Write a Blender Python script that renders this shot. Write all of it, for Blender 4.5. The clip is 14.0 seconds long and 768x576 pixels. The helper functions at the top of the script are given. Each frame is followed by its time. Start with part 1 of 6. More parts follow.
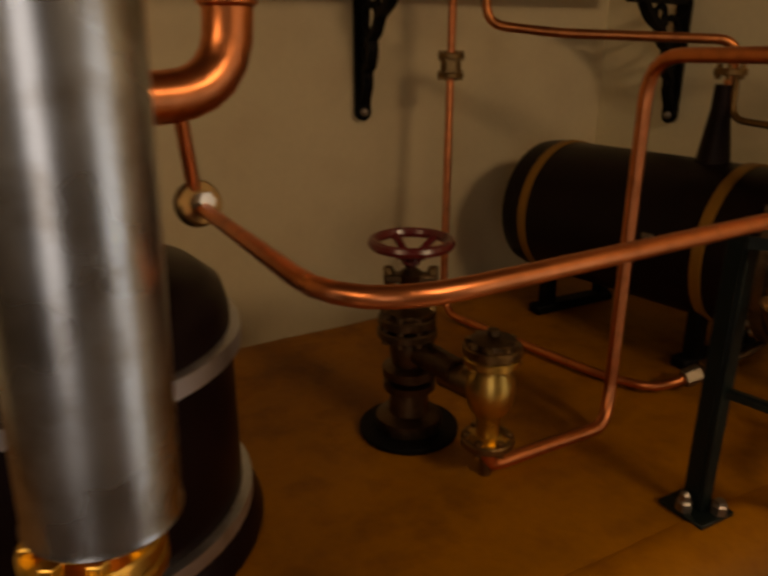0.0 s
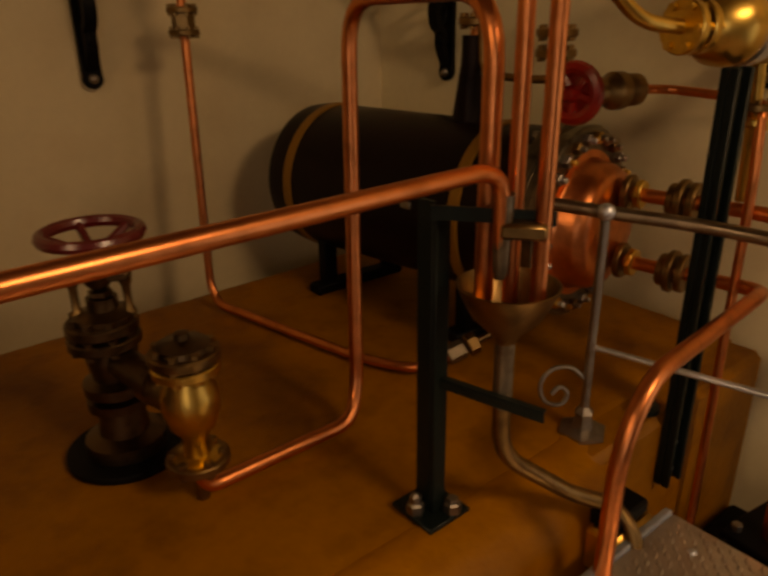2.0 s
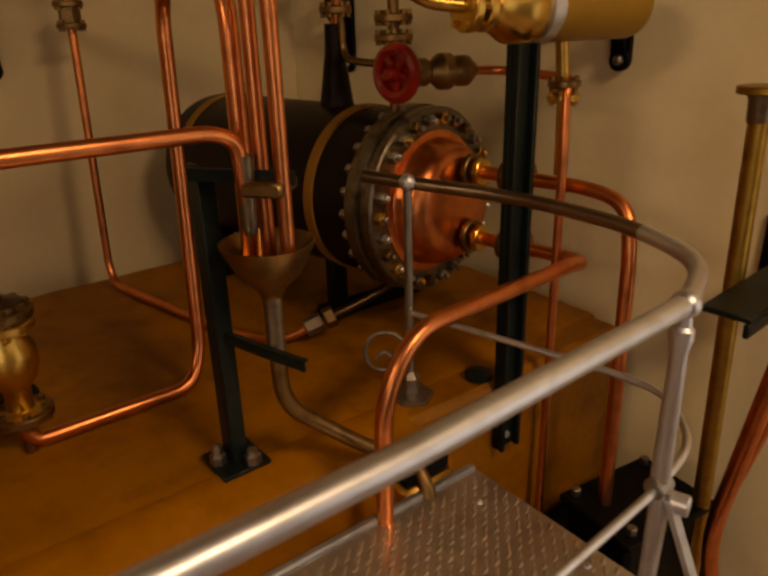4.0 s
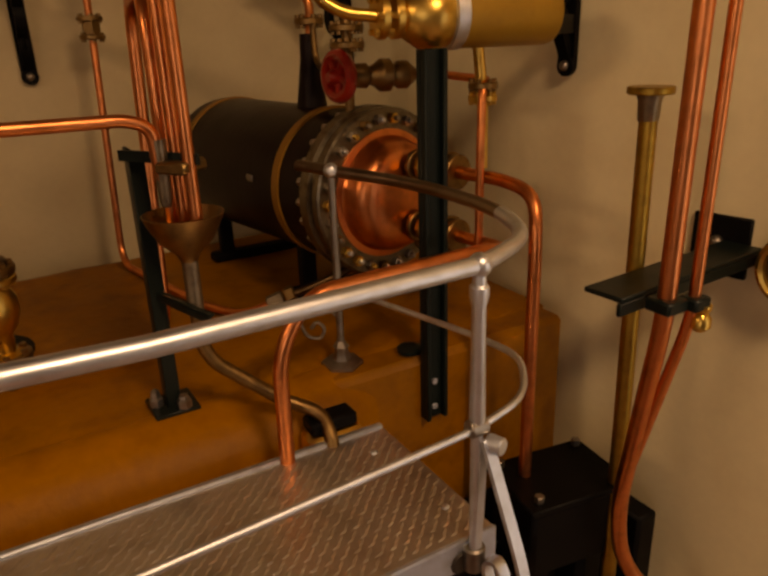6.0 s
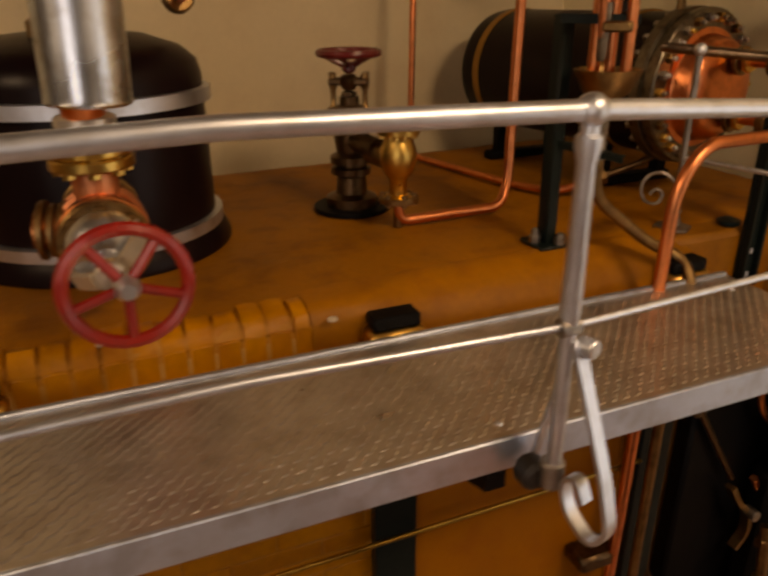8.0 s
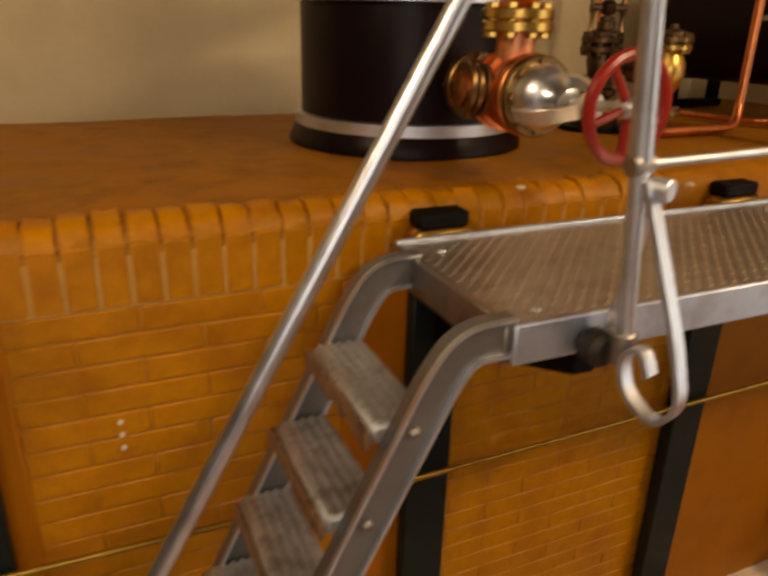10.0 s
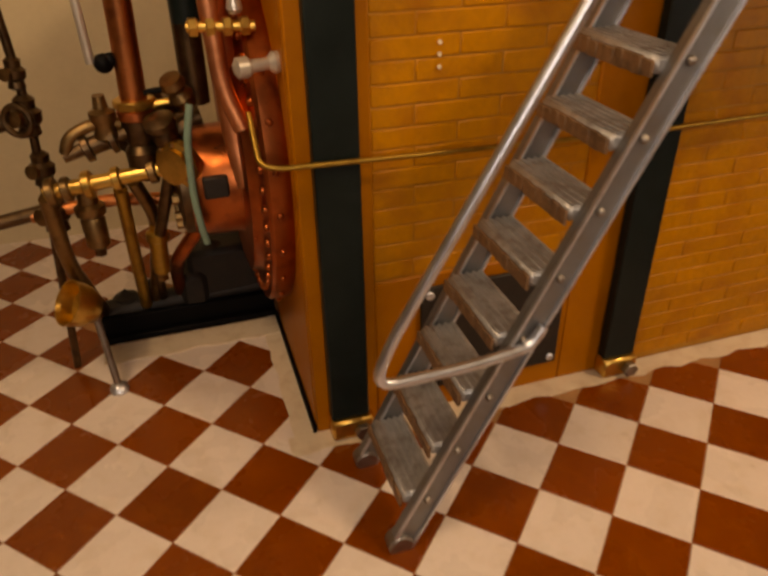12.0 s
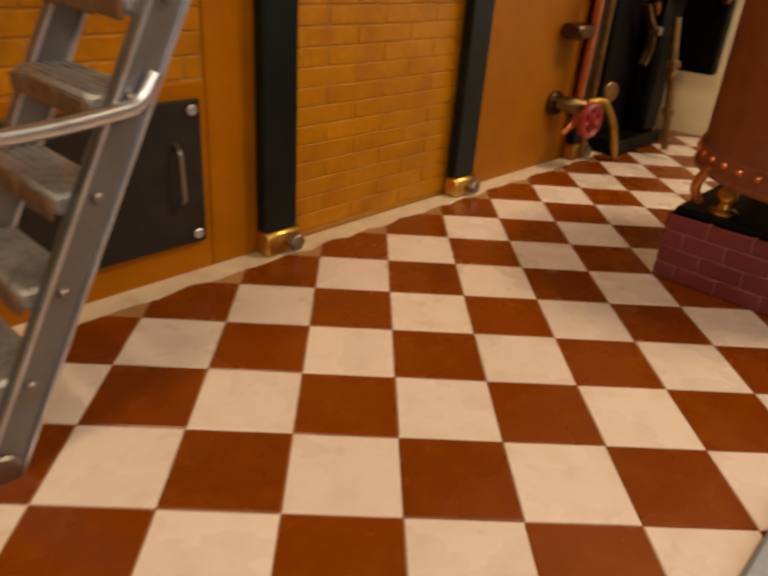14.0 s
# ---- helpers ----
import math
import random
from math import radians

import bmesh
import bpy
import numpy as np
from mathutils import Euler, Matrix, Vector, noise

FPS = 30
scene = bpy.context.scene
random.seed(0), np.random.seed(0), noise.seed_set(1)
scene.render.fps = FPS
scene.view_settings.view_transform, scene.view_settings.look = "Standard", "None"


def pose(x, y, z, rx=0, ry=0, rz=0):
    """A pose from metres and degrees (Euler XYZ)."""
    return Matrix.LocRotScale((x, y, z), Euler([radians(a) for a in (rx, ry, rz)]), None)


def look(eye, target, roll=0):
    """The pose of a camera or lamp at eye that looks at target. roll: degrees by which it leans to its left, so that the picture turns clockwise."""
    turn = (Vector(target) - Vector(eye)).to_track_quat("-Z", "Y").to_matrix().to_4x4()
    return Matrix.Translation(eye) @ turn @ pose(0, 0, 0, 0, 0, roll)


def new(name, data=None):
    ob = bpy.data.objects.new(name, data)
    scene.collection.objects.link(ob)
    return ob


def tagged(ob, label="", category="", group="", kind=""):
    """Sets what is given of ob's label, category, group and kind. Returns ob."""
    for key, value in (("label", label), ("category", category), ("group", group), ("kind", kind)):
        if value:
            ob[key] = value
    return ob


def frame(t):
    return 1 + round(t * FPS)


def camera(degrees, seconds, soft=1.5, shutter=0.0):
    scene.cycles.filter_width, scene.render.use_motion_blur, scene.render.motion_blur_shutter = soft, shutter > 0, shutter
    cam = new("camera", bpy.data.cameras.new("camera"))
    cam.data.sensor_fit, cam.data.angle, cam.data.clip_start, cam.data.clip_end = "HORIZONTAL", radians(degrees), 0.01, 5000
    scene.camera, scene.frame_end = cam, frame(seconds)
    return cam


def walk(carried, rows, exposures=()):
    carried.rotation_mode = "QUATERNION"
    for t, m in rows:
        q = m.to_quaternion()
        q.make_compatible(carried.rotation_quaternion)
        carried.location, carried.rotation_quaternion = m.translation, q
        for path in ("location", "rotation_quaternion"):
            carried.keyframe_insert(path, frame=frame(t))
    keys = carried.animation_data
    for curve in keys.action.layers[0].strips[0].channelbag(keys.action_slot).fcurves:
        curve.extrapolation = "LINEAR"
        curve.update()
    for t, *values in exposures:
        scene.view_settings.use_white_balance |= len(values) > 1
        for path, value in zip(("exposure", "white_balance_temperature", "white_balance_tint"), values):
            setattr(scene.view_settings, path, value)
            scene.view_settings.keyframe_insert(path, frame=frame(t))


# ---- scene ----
S = 1.0
cam = camera(59.0, 14.0, soft=2.8, shutter=0.5)
PATH = [
    (0, (1.058, -0.146, 2.439), (1.937, 1.52, 1.767), 0.0),
    (0.4, (1.171, -0.166, 2.434), (2.102, 1.448, 1.708), -0.6),
    (0.5, (1.181, -0.172, 2.445), (2.12, 1.431, 1.704), -0.1),
    (1, (1.334, -0.176, 2.427), (2.361, 1.363, 1.667), -0.5),
    (1.5, (1.384, -0.158, 2.416), (2.456, 1.343, 1.642), -1.5),
    (2, (1.483, -0.159, 2.395), (2.635, 1.291, 1.642), -0.9),
    (2.5, (1.578, -0.168, 2.359), (2.795, 1.224, 1.597), 0.1),
    (3, (1.664, -0.249, 2.34), (2.877, 1.16, 1.602), 0.0),
    (5.3, (1.842, -0.746, 2.359), (2.795, 0.867, 1.66), -3.1),
    (5.5, (1.874, -0.765, 2.37), (2.829, 0.857, 1.694), -2.4),
    (6, (1.925, -0.867, 2.32), (2.86, 0.759, 1.624), -2.0),
    (6.5, (1.796, -0.898, 2.332), (2.656, 0.769, 1.638), -1.5),
    (7, (1.617, -0.906, 2.264), (2.387, 0.766, 1.482), -0.9),
    (7.5, (1.34, -0.89, 2.213), (2.073, 0.794, 1.422), -0.5),
    (7.7, (1.237, -0.9, 2.191), (1.931, 0.802, 1.403), -0.6),
    (10, (0.104, -0.809, 1.874), (0.88, 0.881, 1.136), 1.6),
    (10.5, (-0.12, -0.851, 1.768), (0.534, 0.831, 0.904), -0.2),
    (11, (-0.313, -0.949, 1.686), (0.291, 0.718, 0.761), -0.9),
    (11.5, (-0.461, -0.971, 1.564), (0.105, 0.658, 0.552), -0.4),
    (12, (-0.515, -1.137, 1.482), (-0.011, 0.491, 0.435), -1.0),
    (12.5, (-0.45, -1.304, 1.407), (0.3, 0.262, 0.414), 2.2),
    (13, (-0.506, -1.331, 1.221), (0.397, 0.165, 0.248), 2.2),
    (13.5, (-0.471, -1.216, 0.966), (0.626, 0.152, 0.005), 2.6),
    (14, (-0.368, -1.067, 0.836), (0.959, 0.121, -0.075), 4.4),
]
EXPOSURES = [
    (0.0, -1.97, 9300, 18), (0.8, -1.94, 11600, 23), (2.5, -1.82, 11500, 23), (3.0, -1.73, 10400, 20), (5.5, -1.55, 10900, 28), (6.5, -1.47, 12000, 28), (7.5, -1.28, 9900, 24), (10.0, -0.65, 8300, 14),
    (11.2, -0.53, 10200, 19), (12.0, -0.43, 9600, 20), (14.0, -0.24, 8400, 15),
]
walk(cam, [(t, look(Vector(eye) * S, Vector(target) * S, roll)) for t, eye, target, roll in PATH], EXPOSURES)

# ---- light ----
world = bpy.data.worlds.new("world")
scene.world = world
world.use_nodes = True
world.node_tree.nodes["Background"].inputs[0].default_value = (1.0, 0.86, 0.68, 1)
world.node_tree.nodes["Background"].inputs[1].default_value = 0.2


def area_lamp(name, eye, target, sx, sy, power, colour):
    data = bpy.data.lights.new(name, "AREA")
    data.shape, data.size, data.size_y = "RECTANGLE", sx * S, sy * S
    data.energy, data.color = power * S * S, colour
    ob = new(name, data)
    ob.matrix_world = look(Vector(eye) * S, Vector(target) * S)
    return ob


# Unseen south fill, added to brighten the side wall and the steel.
south_fill_light = area_lamp("south_fill_light", (-0.9, -3.24, 2.3), (1.8, 0.4, 1.4), 1.6, 2.0, 43, (0.93, 0.95, 1.0))
window_light_east = area_lamp("window_light_east", (3.84, -1.85, 1.6), (0.9, 0.1, 1.2), 1.6, 1.9, 25, (0.84, 0.92, 1.0))
lamp_light = area_lamp("lamp_light", (2.5, -1.85, 3.80), (1.3, 0.2, 0.9), 0.80, 0.50, 138, (1.0, 0.82, 0.61))
# Unseen fill, added to brighten the left end and the side wall.
fill_light_left = area_lamp("fill_light_left", (-1.7, -0.9, 3.80), (1.6, 0.8, 1.3), 1.1, 0.6, 99, (1.0, 0.81, 0.59))

# ---- materials ----


def mat(name, base, rough=0.5, metal=0.0, grain=60.0, grain_amount=0.25, patch=6.0, patch_amount=0.3, bump=0.15,
        stain=None, stain_amount=0.0, rough_var=0.12, per_object=0.0, coat=0.0, stretch=(1, 1, 1), per_island=0.0, gloss=0.5):
    """A surface with fine grain, larger patches, a stain colour in the patches, uneven gloss and fine relief."""
    m = bpy.data.materials.new(name)
    m.use_nodes = True
    nt = m.node_tree
    bsdf = nt.nodes["Principled BSDF"]
    geo = nt.nodes.new("ShaderNodeNewGeometry")
    mp = nt.nodes.new("ShaderNodeVectorMath")
    mp.operation = "MULTIPLY"
    mp.inputs[1].default_value = stretch
    nt.links.new(geo.outputs["Position"], mp.inputs[0])

    def tex(scale, detail):
        n = nt.nodes.new("ShaderNodeTexNoise")
        n.inputs["Scale"].default_value = scale / S
        n.inputs["Detail"].default_value = detail
        nt.links.new(mp.outputs[0], n.inputs["Vector"])
        return n.outputs["Fac"]

    def math_node(op, a, b):
        n = nt.nodes.new("ShaderNodeMath")
        n.operation = op
        for i, v in enumerate((a, b)):
            if isinstance(v, (int, float)):
                n.inputs[i].default_value = v
            else:
                nt.links.new(v, n.inputs[i])
        return n.outputs[0]

    fine, coarse = tex(grain, 4.0), tex(patch, 3.0)
    value = math_node("ADD", math_node("MULTIPLY", math_node("SUBTRACT", fine, 0.5), 2 * grain_amount),
                      math_node("MULTIPLY", math_node("SUBTRACT", coarse, 0.5), 2 * patch_amount))
    value = math_node("ADD", value, 1.0)
    if per_object:
        info = nt.nodes.new("ShaderNodeObjectInfo")
        value = math_node("ADD", value, math_node("MULTIPLY", math_node("SUBTRACT", info.outputs["Random"], 0.5), 2 * per_object))
    if per_island:
        value = math_node("ADD", value, math_node("MULTIPLY", math_node("SUBTRACT", geo.outputs["Random Per Island"], 0.5), 2 * per_island))
    hsv = nt.nodes.new("ShaderNodeHueSaturation")
    hsv.inputs["Color"].default_value = (*base, 1)
    nt.links.new(value, hsv.inputs["Value"])
    colour = hsv.outputs["Color"]
    if stain:
        mix = nt.nodes.new("ShaderNodeMix")
        mix.data_type = "RGBA"
        ramp = nt.nodes.new("ShaderNodeMapRange")
        ramp.inputs["From Min"].default_value, ramp.inputs["From Max"].default_value = 0.48, 0.72
        ramp.inputs["To Max"].default_value = stain_amount
        nt.links.new(tex(patch * 2.3, 5.0), ramp.inputs["Value"])
        nt.links.new(ramp.outputs[0], mix.inputs["Factor"])
        nt.links.new(colour, mix.inputs["A"])
        mix.inputs["B"].default_value = (*stain, 1)
        colour = mix.outputs["Result"]
    nt.links.new(colour, bsdf.inputs["Base Color"])
    bsdf.inputs["Metallic"].default_value = metal
    bsdf.inputs["Specular IOR Level"].default_value = gloss
    nt.links.new(math_node("ADD", rough, math_node("MULTIPLY", math_node("SUBTRACT", coarse, 0.5), 2 * rough_var)), bsdf.inputs["Roughness"])
    bsdf.inputs["Coat Weight"].default_value = coat
    bsdf.inputs["Coat Roughness"].default_value = 0.25
    if bump:
        b = nt.nodes.new("ShaderNodeBump")
        b.inputs["Strength"].default_value = bump
        b.inputs["Distance"].default_value = 0.004 * S
        nt.links.new(fine, b.inputs["Height"])
        nt.links.new(b.outputs[0], bsdf.inputs["Normal"])
    return m


BRICK = mat("varnished_brick", (0.50, 0.189, 0.0014), 0.48, 0, 38, 0.24, 3.2, 0.24, 0.7, (0.33, 0.100, 0.002), 0.75, per_object=0.05, gloss=0.4)
BRICKS = mat("varnished_brick_rest", (0.50, 0.189, 0.0014), 0.48, 0, 38, 0.24, 3.2, 0.24, 0.7, (0.33, 0.100, 0.002), 0.75, per_island=0.05, gloss=0.4)
JOINT = mat("varnished_joint", (0.40, 0.155, 0.006), 0.6, 0, 60, 0.25, 2.6, 0.3, 0.6, (0.50, 0.25, 0.05), 0.8)
MORTAR = mat("pale_mortar", (0.50, 0.27, 0.07), 0.7, 0, 90, 0.18, 2.2, 0.25, 0.3, (0.46, 0.175, 0.003), 1.0)
TOPPING = mat("brown_varnished_render", (0.330, 0.120, 0.002), 0.58, 0, 45, 0.16, 5, 0.22, 0.6, (0.15, 0.048, 0.002), 0.6, gloss=0.35)
SHOULDER = mat("orange_varnished_render", (0.37, 0.132, 0.002), 0.55, 0, 45, 0.16, 5, 0.20, 0.55, (0.24, 0.075, 0.002), 0.6, gloss=0.35)
EDGING = mat("orange_painted_wood", (0.41, 0.132, 0.003), 0.45, 0, 60, 0.08, 4, 0.14, 0.15, (0.32, 0.09, 0.004), 0.5, gloss=0.22)
BOARD_DARKER = mat("darker_orange_board", (0.345, 0.113, 0.003), 0.48, 0, 60, 0.08, 4, 0.12, 0.15, (0.27, 0.075, 0.004), 0.5, gloss=0.2)
# Paler copy of the wall cream: the side wall's extra light is in the colour.
CREAM_SIDE_LIT = mat("cream_wall_paint_lit", (0.84, 0.74, 0.49), 0.75, 0, 40, 0.05, 2.5, 0.07, 0.2, (0.70, 0.56, 0.34), 0.35)
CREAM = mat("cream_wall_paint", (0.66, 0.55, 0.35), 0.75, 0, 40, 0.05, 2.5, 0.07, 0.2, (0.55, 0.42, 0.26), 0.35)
# Unseen ceiling, kept dark so it bounces little light.
CEILING = mat("bounce_cut_ceiling", (0.16, 0.12, 0.085), 0.85, 0, 40, 0.04, 2.5, 0.06, 0.1)
TILE_RED = mat("red_glazed_tile", (0.215, 0.041, 0.0012), 0.27, 0, 50, 0.10, 6, 0.15, 0.12, (0.28, 0.065, 0.003), 0.45, per_object=0.10)
TILE_WHITE = mat("cream_glazed_tile", (0.80, 0.69, 0.61), 0.28, 0, 60, 0.05, 6, 0.07, 0.10, (0.60, 0.46, 0.30), 0.3, per_object=0.05)
TILES_RED = mat("red_glazed_tile_rest", (0.215, 0.041, 0.0012), 0.27, 0, 50, 0.10, 6, 0.15, 0.12, (0.28, 0.065, 0.003), 0.45, per_island=0.10)
TILES_WHITE = mat("cream_glazed_tile_rest", (0.80, 0.69, 0.61), 0.28, 0, 60, 0.05, 6, 0.07, 0.10, (0.60, 0.46, 0.30), 0.3, per_island=0.05)
GROUT = mat("tile_grout", (0.40, 0.20, 0.08), 0.8, 0, 80, 0.2, 8, 0.2, 0.2)
BORDER = mat("cream_border_paint", (0.74, 0.62, 0.46), 0.5, 0, 60, 0.06, 8, 0.1, 0.15, (0.5, 0.33, 0.18), 0.4)
COPPER = mat("polished_copper", (0.80, 0.272, 0.112), 0.33, 1.0, 50, 0.06, 9, 0.14, 0.05, (0.42, 0.13, 0.05), 0.6)
PINK_COPPER = mat("bright_pink_copper", (0.82, 0.34, 0.17), 0.46, 1.0, 50, 0.10, 9, 0.2, 0.10, (0.60, 0.20, 0.08), 0.6)
COPPER_DULL = mat("dull_copper", (0.62, 0.22, 0.08), 0.36, 1.0, 50, 0.10, 9, 0.2, 0.08, (0.25, 0.08, 0.035), 0.7)
BRASS = mat("polished_brass", (0.74, 0.47, 0.13), 0.32, 1.0, 60, 0.08, 10, 0.15, 0.06, (0.40, 0.22, 0.05), 0.6)
DULL_BRASS = mat("dull_brass", (0.46, 0.28, 0.06), 0.42, 1.0, 60, 0.12, 12, 0.25, 0.1, (0.22, 0.12, 0.03), 0.6)
BRONZE = mat("tarnished_bronze", (0.27, 0.165, 0.07), 0.40, 1.0, 60, 0.15, 12, 0.3, 0.12, (0.12, 0.07, 0.03), 0.7)
FLANGE_IRON = mat("dark_flange_iron", (0.20, 0.17, 0.125), 0.34, 0.95, 60, 0.25, 16, 0.4, 0.25, (0.05, 0.035, 0.02), 0.7)
BRONZE_DARK = mat("dark_bronze", (0.13, 0.080, 0.042), 0.40, 1.0, 60, 0.2, 14, 0.35, 0.15, (0.05, 0.03, 0.018), 0.7)
RED_COPPER = mat("dark_red_copper", (0.44, 0.12, 0.038), 0.32, 1.0, 50, 0.12, 9, 0.25, 0.12, (0.16, 0.04, 0.02), 0.7)
TERRACOTTA = mat("oxidised_copper_sheet", (0.30, 0.105, 0.055), 0.42, 0.55, 60, 0.10, 6, 0.2, 0.1, (0.20, 0.06, 0.03), 0.6)
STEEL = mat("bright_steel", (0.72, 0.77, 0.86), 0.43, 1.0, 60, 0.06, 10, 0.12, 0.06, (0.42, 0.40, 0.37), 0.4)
CHROME = mat("polished_handrail_steel", (0.70, 0.74, 0.81), 0.32, 1.0, 60, 0.05, 10, 0.12, 0.04, (0.42, 0.40, 0.37), 0.4)
TINNED = mat("soldered_tin", (0.27, 0.22, 0.16), 0.42, 0.9, 60, 0.2, 16, 0.35, 0.15, (0.12, 0.08, 0.05), 0.7)
TREAD_LIP = mat("brown_worn_lip", (0.22, 0.12, 0.06), 0.6, 0.2, 90, 0.3, 16, 0.35, 0.5, (0.08, 0.05, 0.03), 0.7)
RAIL_DARK = mat("dark_rail_metal", (0.27, 0.21, 0.155), 0.34, 1.0, 60, 0.12, 9, 0.25, 0.08, (0.12, 0.08, 0.05), 0.5)
STEEL_DARK = mat("worn_grey_steel", (0.34, 0.31, 0.28), 0.42, 1.0, 70, 0.15, 9, 0.25, 0.15, (0.16, 0.12, 0.09), 0.6)
EDGE_STEEL = mat("brushed_edge_steel", (0.62, 0.70, 0.84), 0.52, 1.0, 60, 0.08, 8, 0.16, 0.08, (0.36, 0.36, 0.38), 0.5)
NICKEL = mat("nickel_sheet", (0.66, 0.73, 0.83), 0.28, 1.0, 40, 0.06, 7, 0.26, 0.06, (0.33, 0.30, 0.27), 0.75)
PLATE = mat("worn_tread_plate", (0.64, 0.60, 0.56), 0.33, 0.9, 60, 0.12, 8, 0.16, 0.2, (0.28, 0.20, 0.14), 0.35)
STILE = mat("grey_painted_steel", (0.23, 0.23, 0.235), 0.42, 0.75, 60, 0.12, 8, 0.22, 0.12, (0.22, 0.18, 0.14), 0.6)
TREAD = mat("weathered_tread", (0.45, 0.45, 0.45), 0.42, 0.6, 110, 0.28, 14, 0.35, 0.5, (0.17, 0.115, 0.075), 0.6)
GREEN = mat("dark_green_paint", (0.006, 0.011, 0.010), 0.40, 0, 60, 0.15, 8, 0.3, 0.12, (0.011, 0.017, 0.017), 0.4, gloss=0.2)
BLACK = mat("black_paint", (0.0028, 0.0025, 0.0028), 0.55, 0, 60, 0.15, 8, 0.3, 0.12, gloss=0.12)
LAGGING = mat("dark_stained_lagging", (0.010, 0.0045, 0.0042), 0.36, 0, 60, 0.2, 8, 0.35, 0.12, (0.010, 0.005, 0.005), 0.5, stretch=(1, 1, 0.15), gloss=0.12)
OCHRE = mat("ochre_painted_brass", (0.36, 0.20, 0.03), 0.46, 0.45, 50, 0.10, 7, 0.18, 0.12, (0.26, 0.13, 0.02), 0.5)
DOME_COVER = mat("maroon_dome_lacquer", (0.009, 0.0034, 0.0042), 0.34, 0, 50, 0.2, 7, 0.35, 0.12, (0.007, 0.003, 0.003), 0.5, stretch=(1, 1, 0.3), gloss=0.14)
GOLD_BAND = mat("ochre_painted_band", (0.30, 0.14, 0.02), 0.45, 0.2, 60, 0.15, 8, 0.2, 0.1)
RED = mat("red_enamel", (0.31, 0.014, 0.008), 0.30, 0, 60, 0.08, 9, 0.15, 0.06, (0.16, 0.008, 0.01), 0.4, coat=0.3)
DARK_RED = mat("dark_red_enamel", (0.12, 0.010, 0.012), 0.28, 0, 60, 0.08, 9, 0.15, 0.06, coat=0.3)
RED_BRICK = mat("maroon_brick", (0.16, 0.022, 0.022), 0.6, 0, 70, 0.2, 8, 0.2, 0.3, per_object=0.12)
PINK_MORTAR = mat("pink_mortar", (0.30, 0.10, 0.08), 0.8, 0, 70, 0.2, 8, 0.2, 0.2)
SOOT = mat("sooty_iron", (0.022, 0.018, 0.015), 0.55, 0.3, 60, 0.25, 8, 0.3, 0.25, (0.05, 0.03, 0.02), 0.4)
HOSE = mat("pale_green_hose", (0.20, 0.32, 0.24), 0.5, 0, 60, 0.1, 9, 0.15, 0.05)
WHITE_METAL = mat("white_metal", (0.75, 0.70, 0.62), 0.35, 0.7, 60, 0.1, 9, 0.2, 0.1)
# Dark colour of the unseen walls, chosen to cut bounced light.
BOUNCE_CUT = mat("bounce_cut_brown", (0.13, 0.10, 0.075), 0.85, 0, 40, 0.05, 2.5, 0.08, 0.1)
GREY_PAINT = mat("pale_grey_paint", (0.28, 0.33, 0.38), 0.4, 0, 60, 0.1, 6, 0.15, 0.15)

# ---- mesh building ----


def frame_of(axis):
    """Two unit vectors square to axis."""
    a = Vector(axis).normalized()
    u = a.cross(Vector((0, 0, 1)) if abs(a.z) < 0.9 else Vector((1, 0, 0))).normalized()
    return a, u, a.cross(u)


def rounded(points, radius, steps=6):
    """The way through points with its corners rounded off."""
    pts = [Vector(p) for p in points]
    out = [pts[0]]
    for a, b, c in zip(pts, pts[1:], pts[2:]):
        u, v = a - b, c - b
        r = min(radius, 0.49 * u.length, 0.49 * v.length)
        p, q = b + u.normalized() * r, b + v.normalized() * r
        for i in range(steps + 1):
            k = i / steps
            out.append(p.lerp(b, k).lerp(b.lerp(q, k), k))
    out.append(pts[-1])
    return out


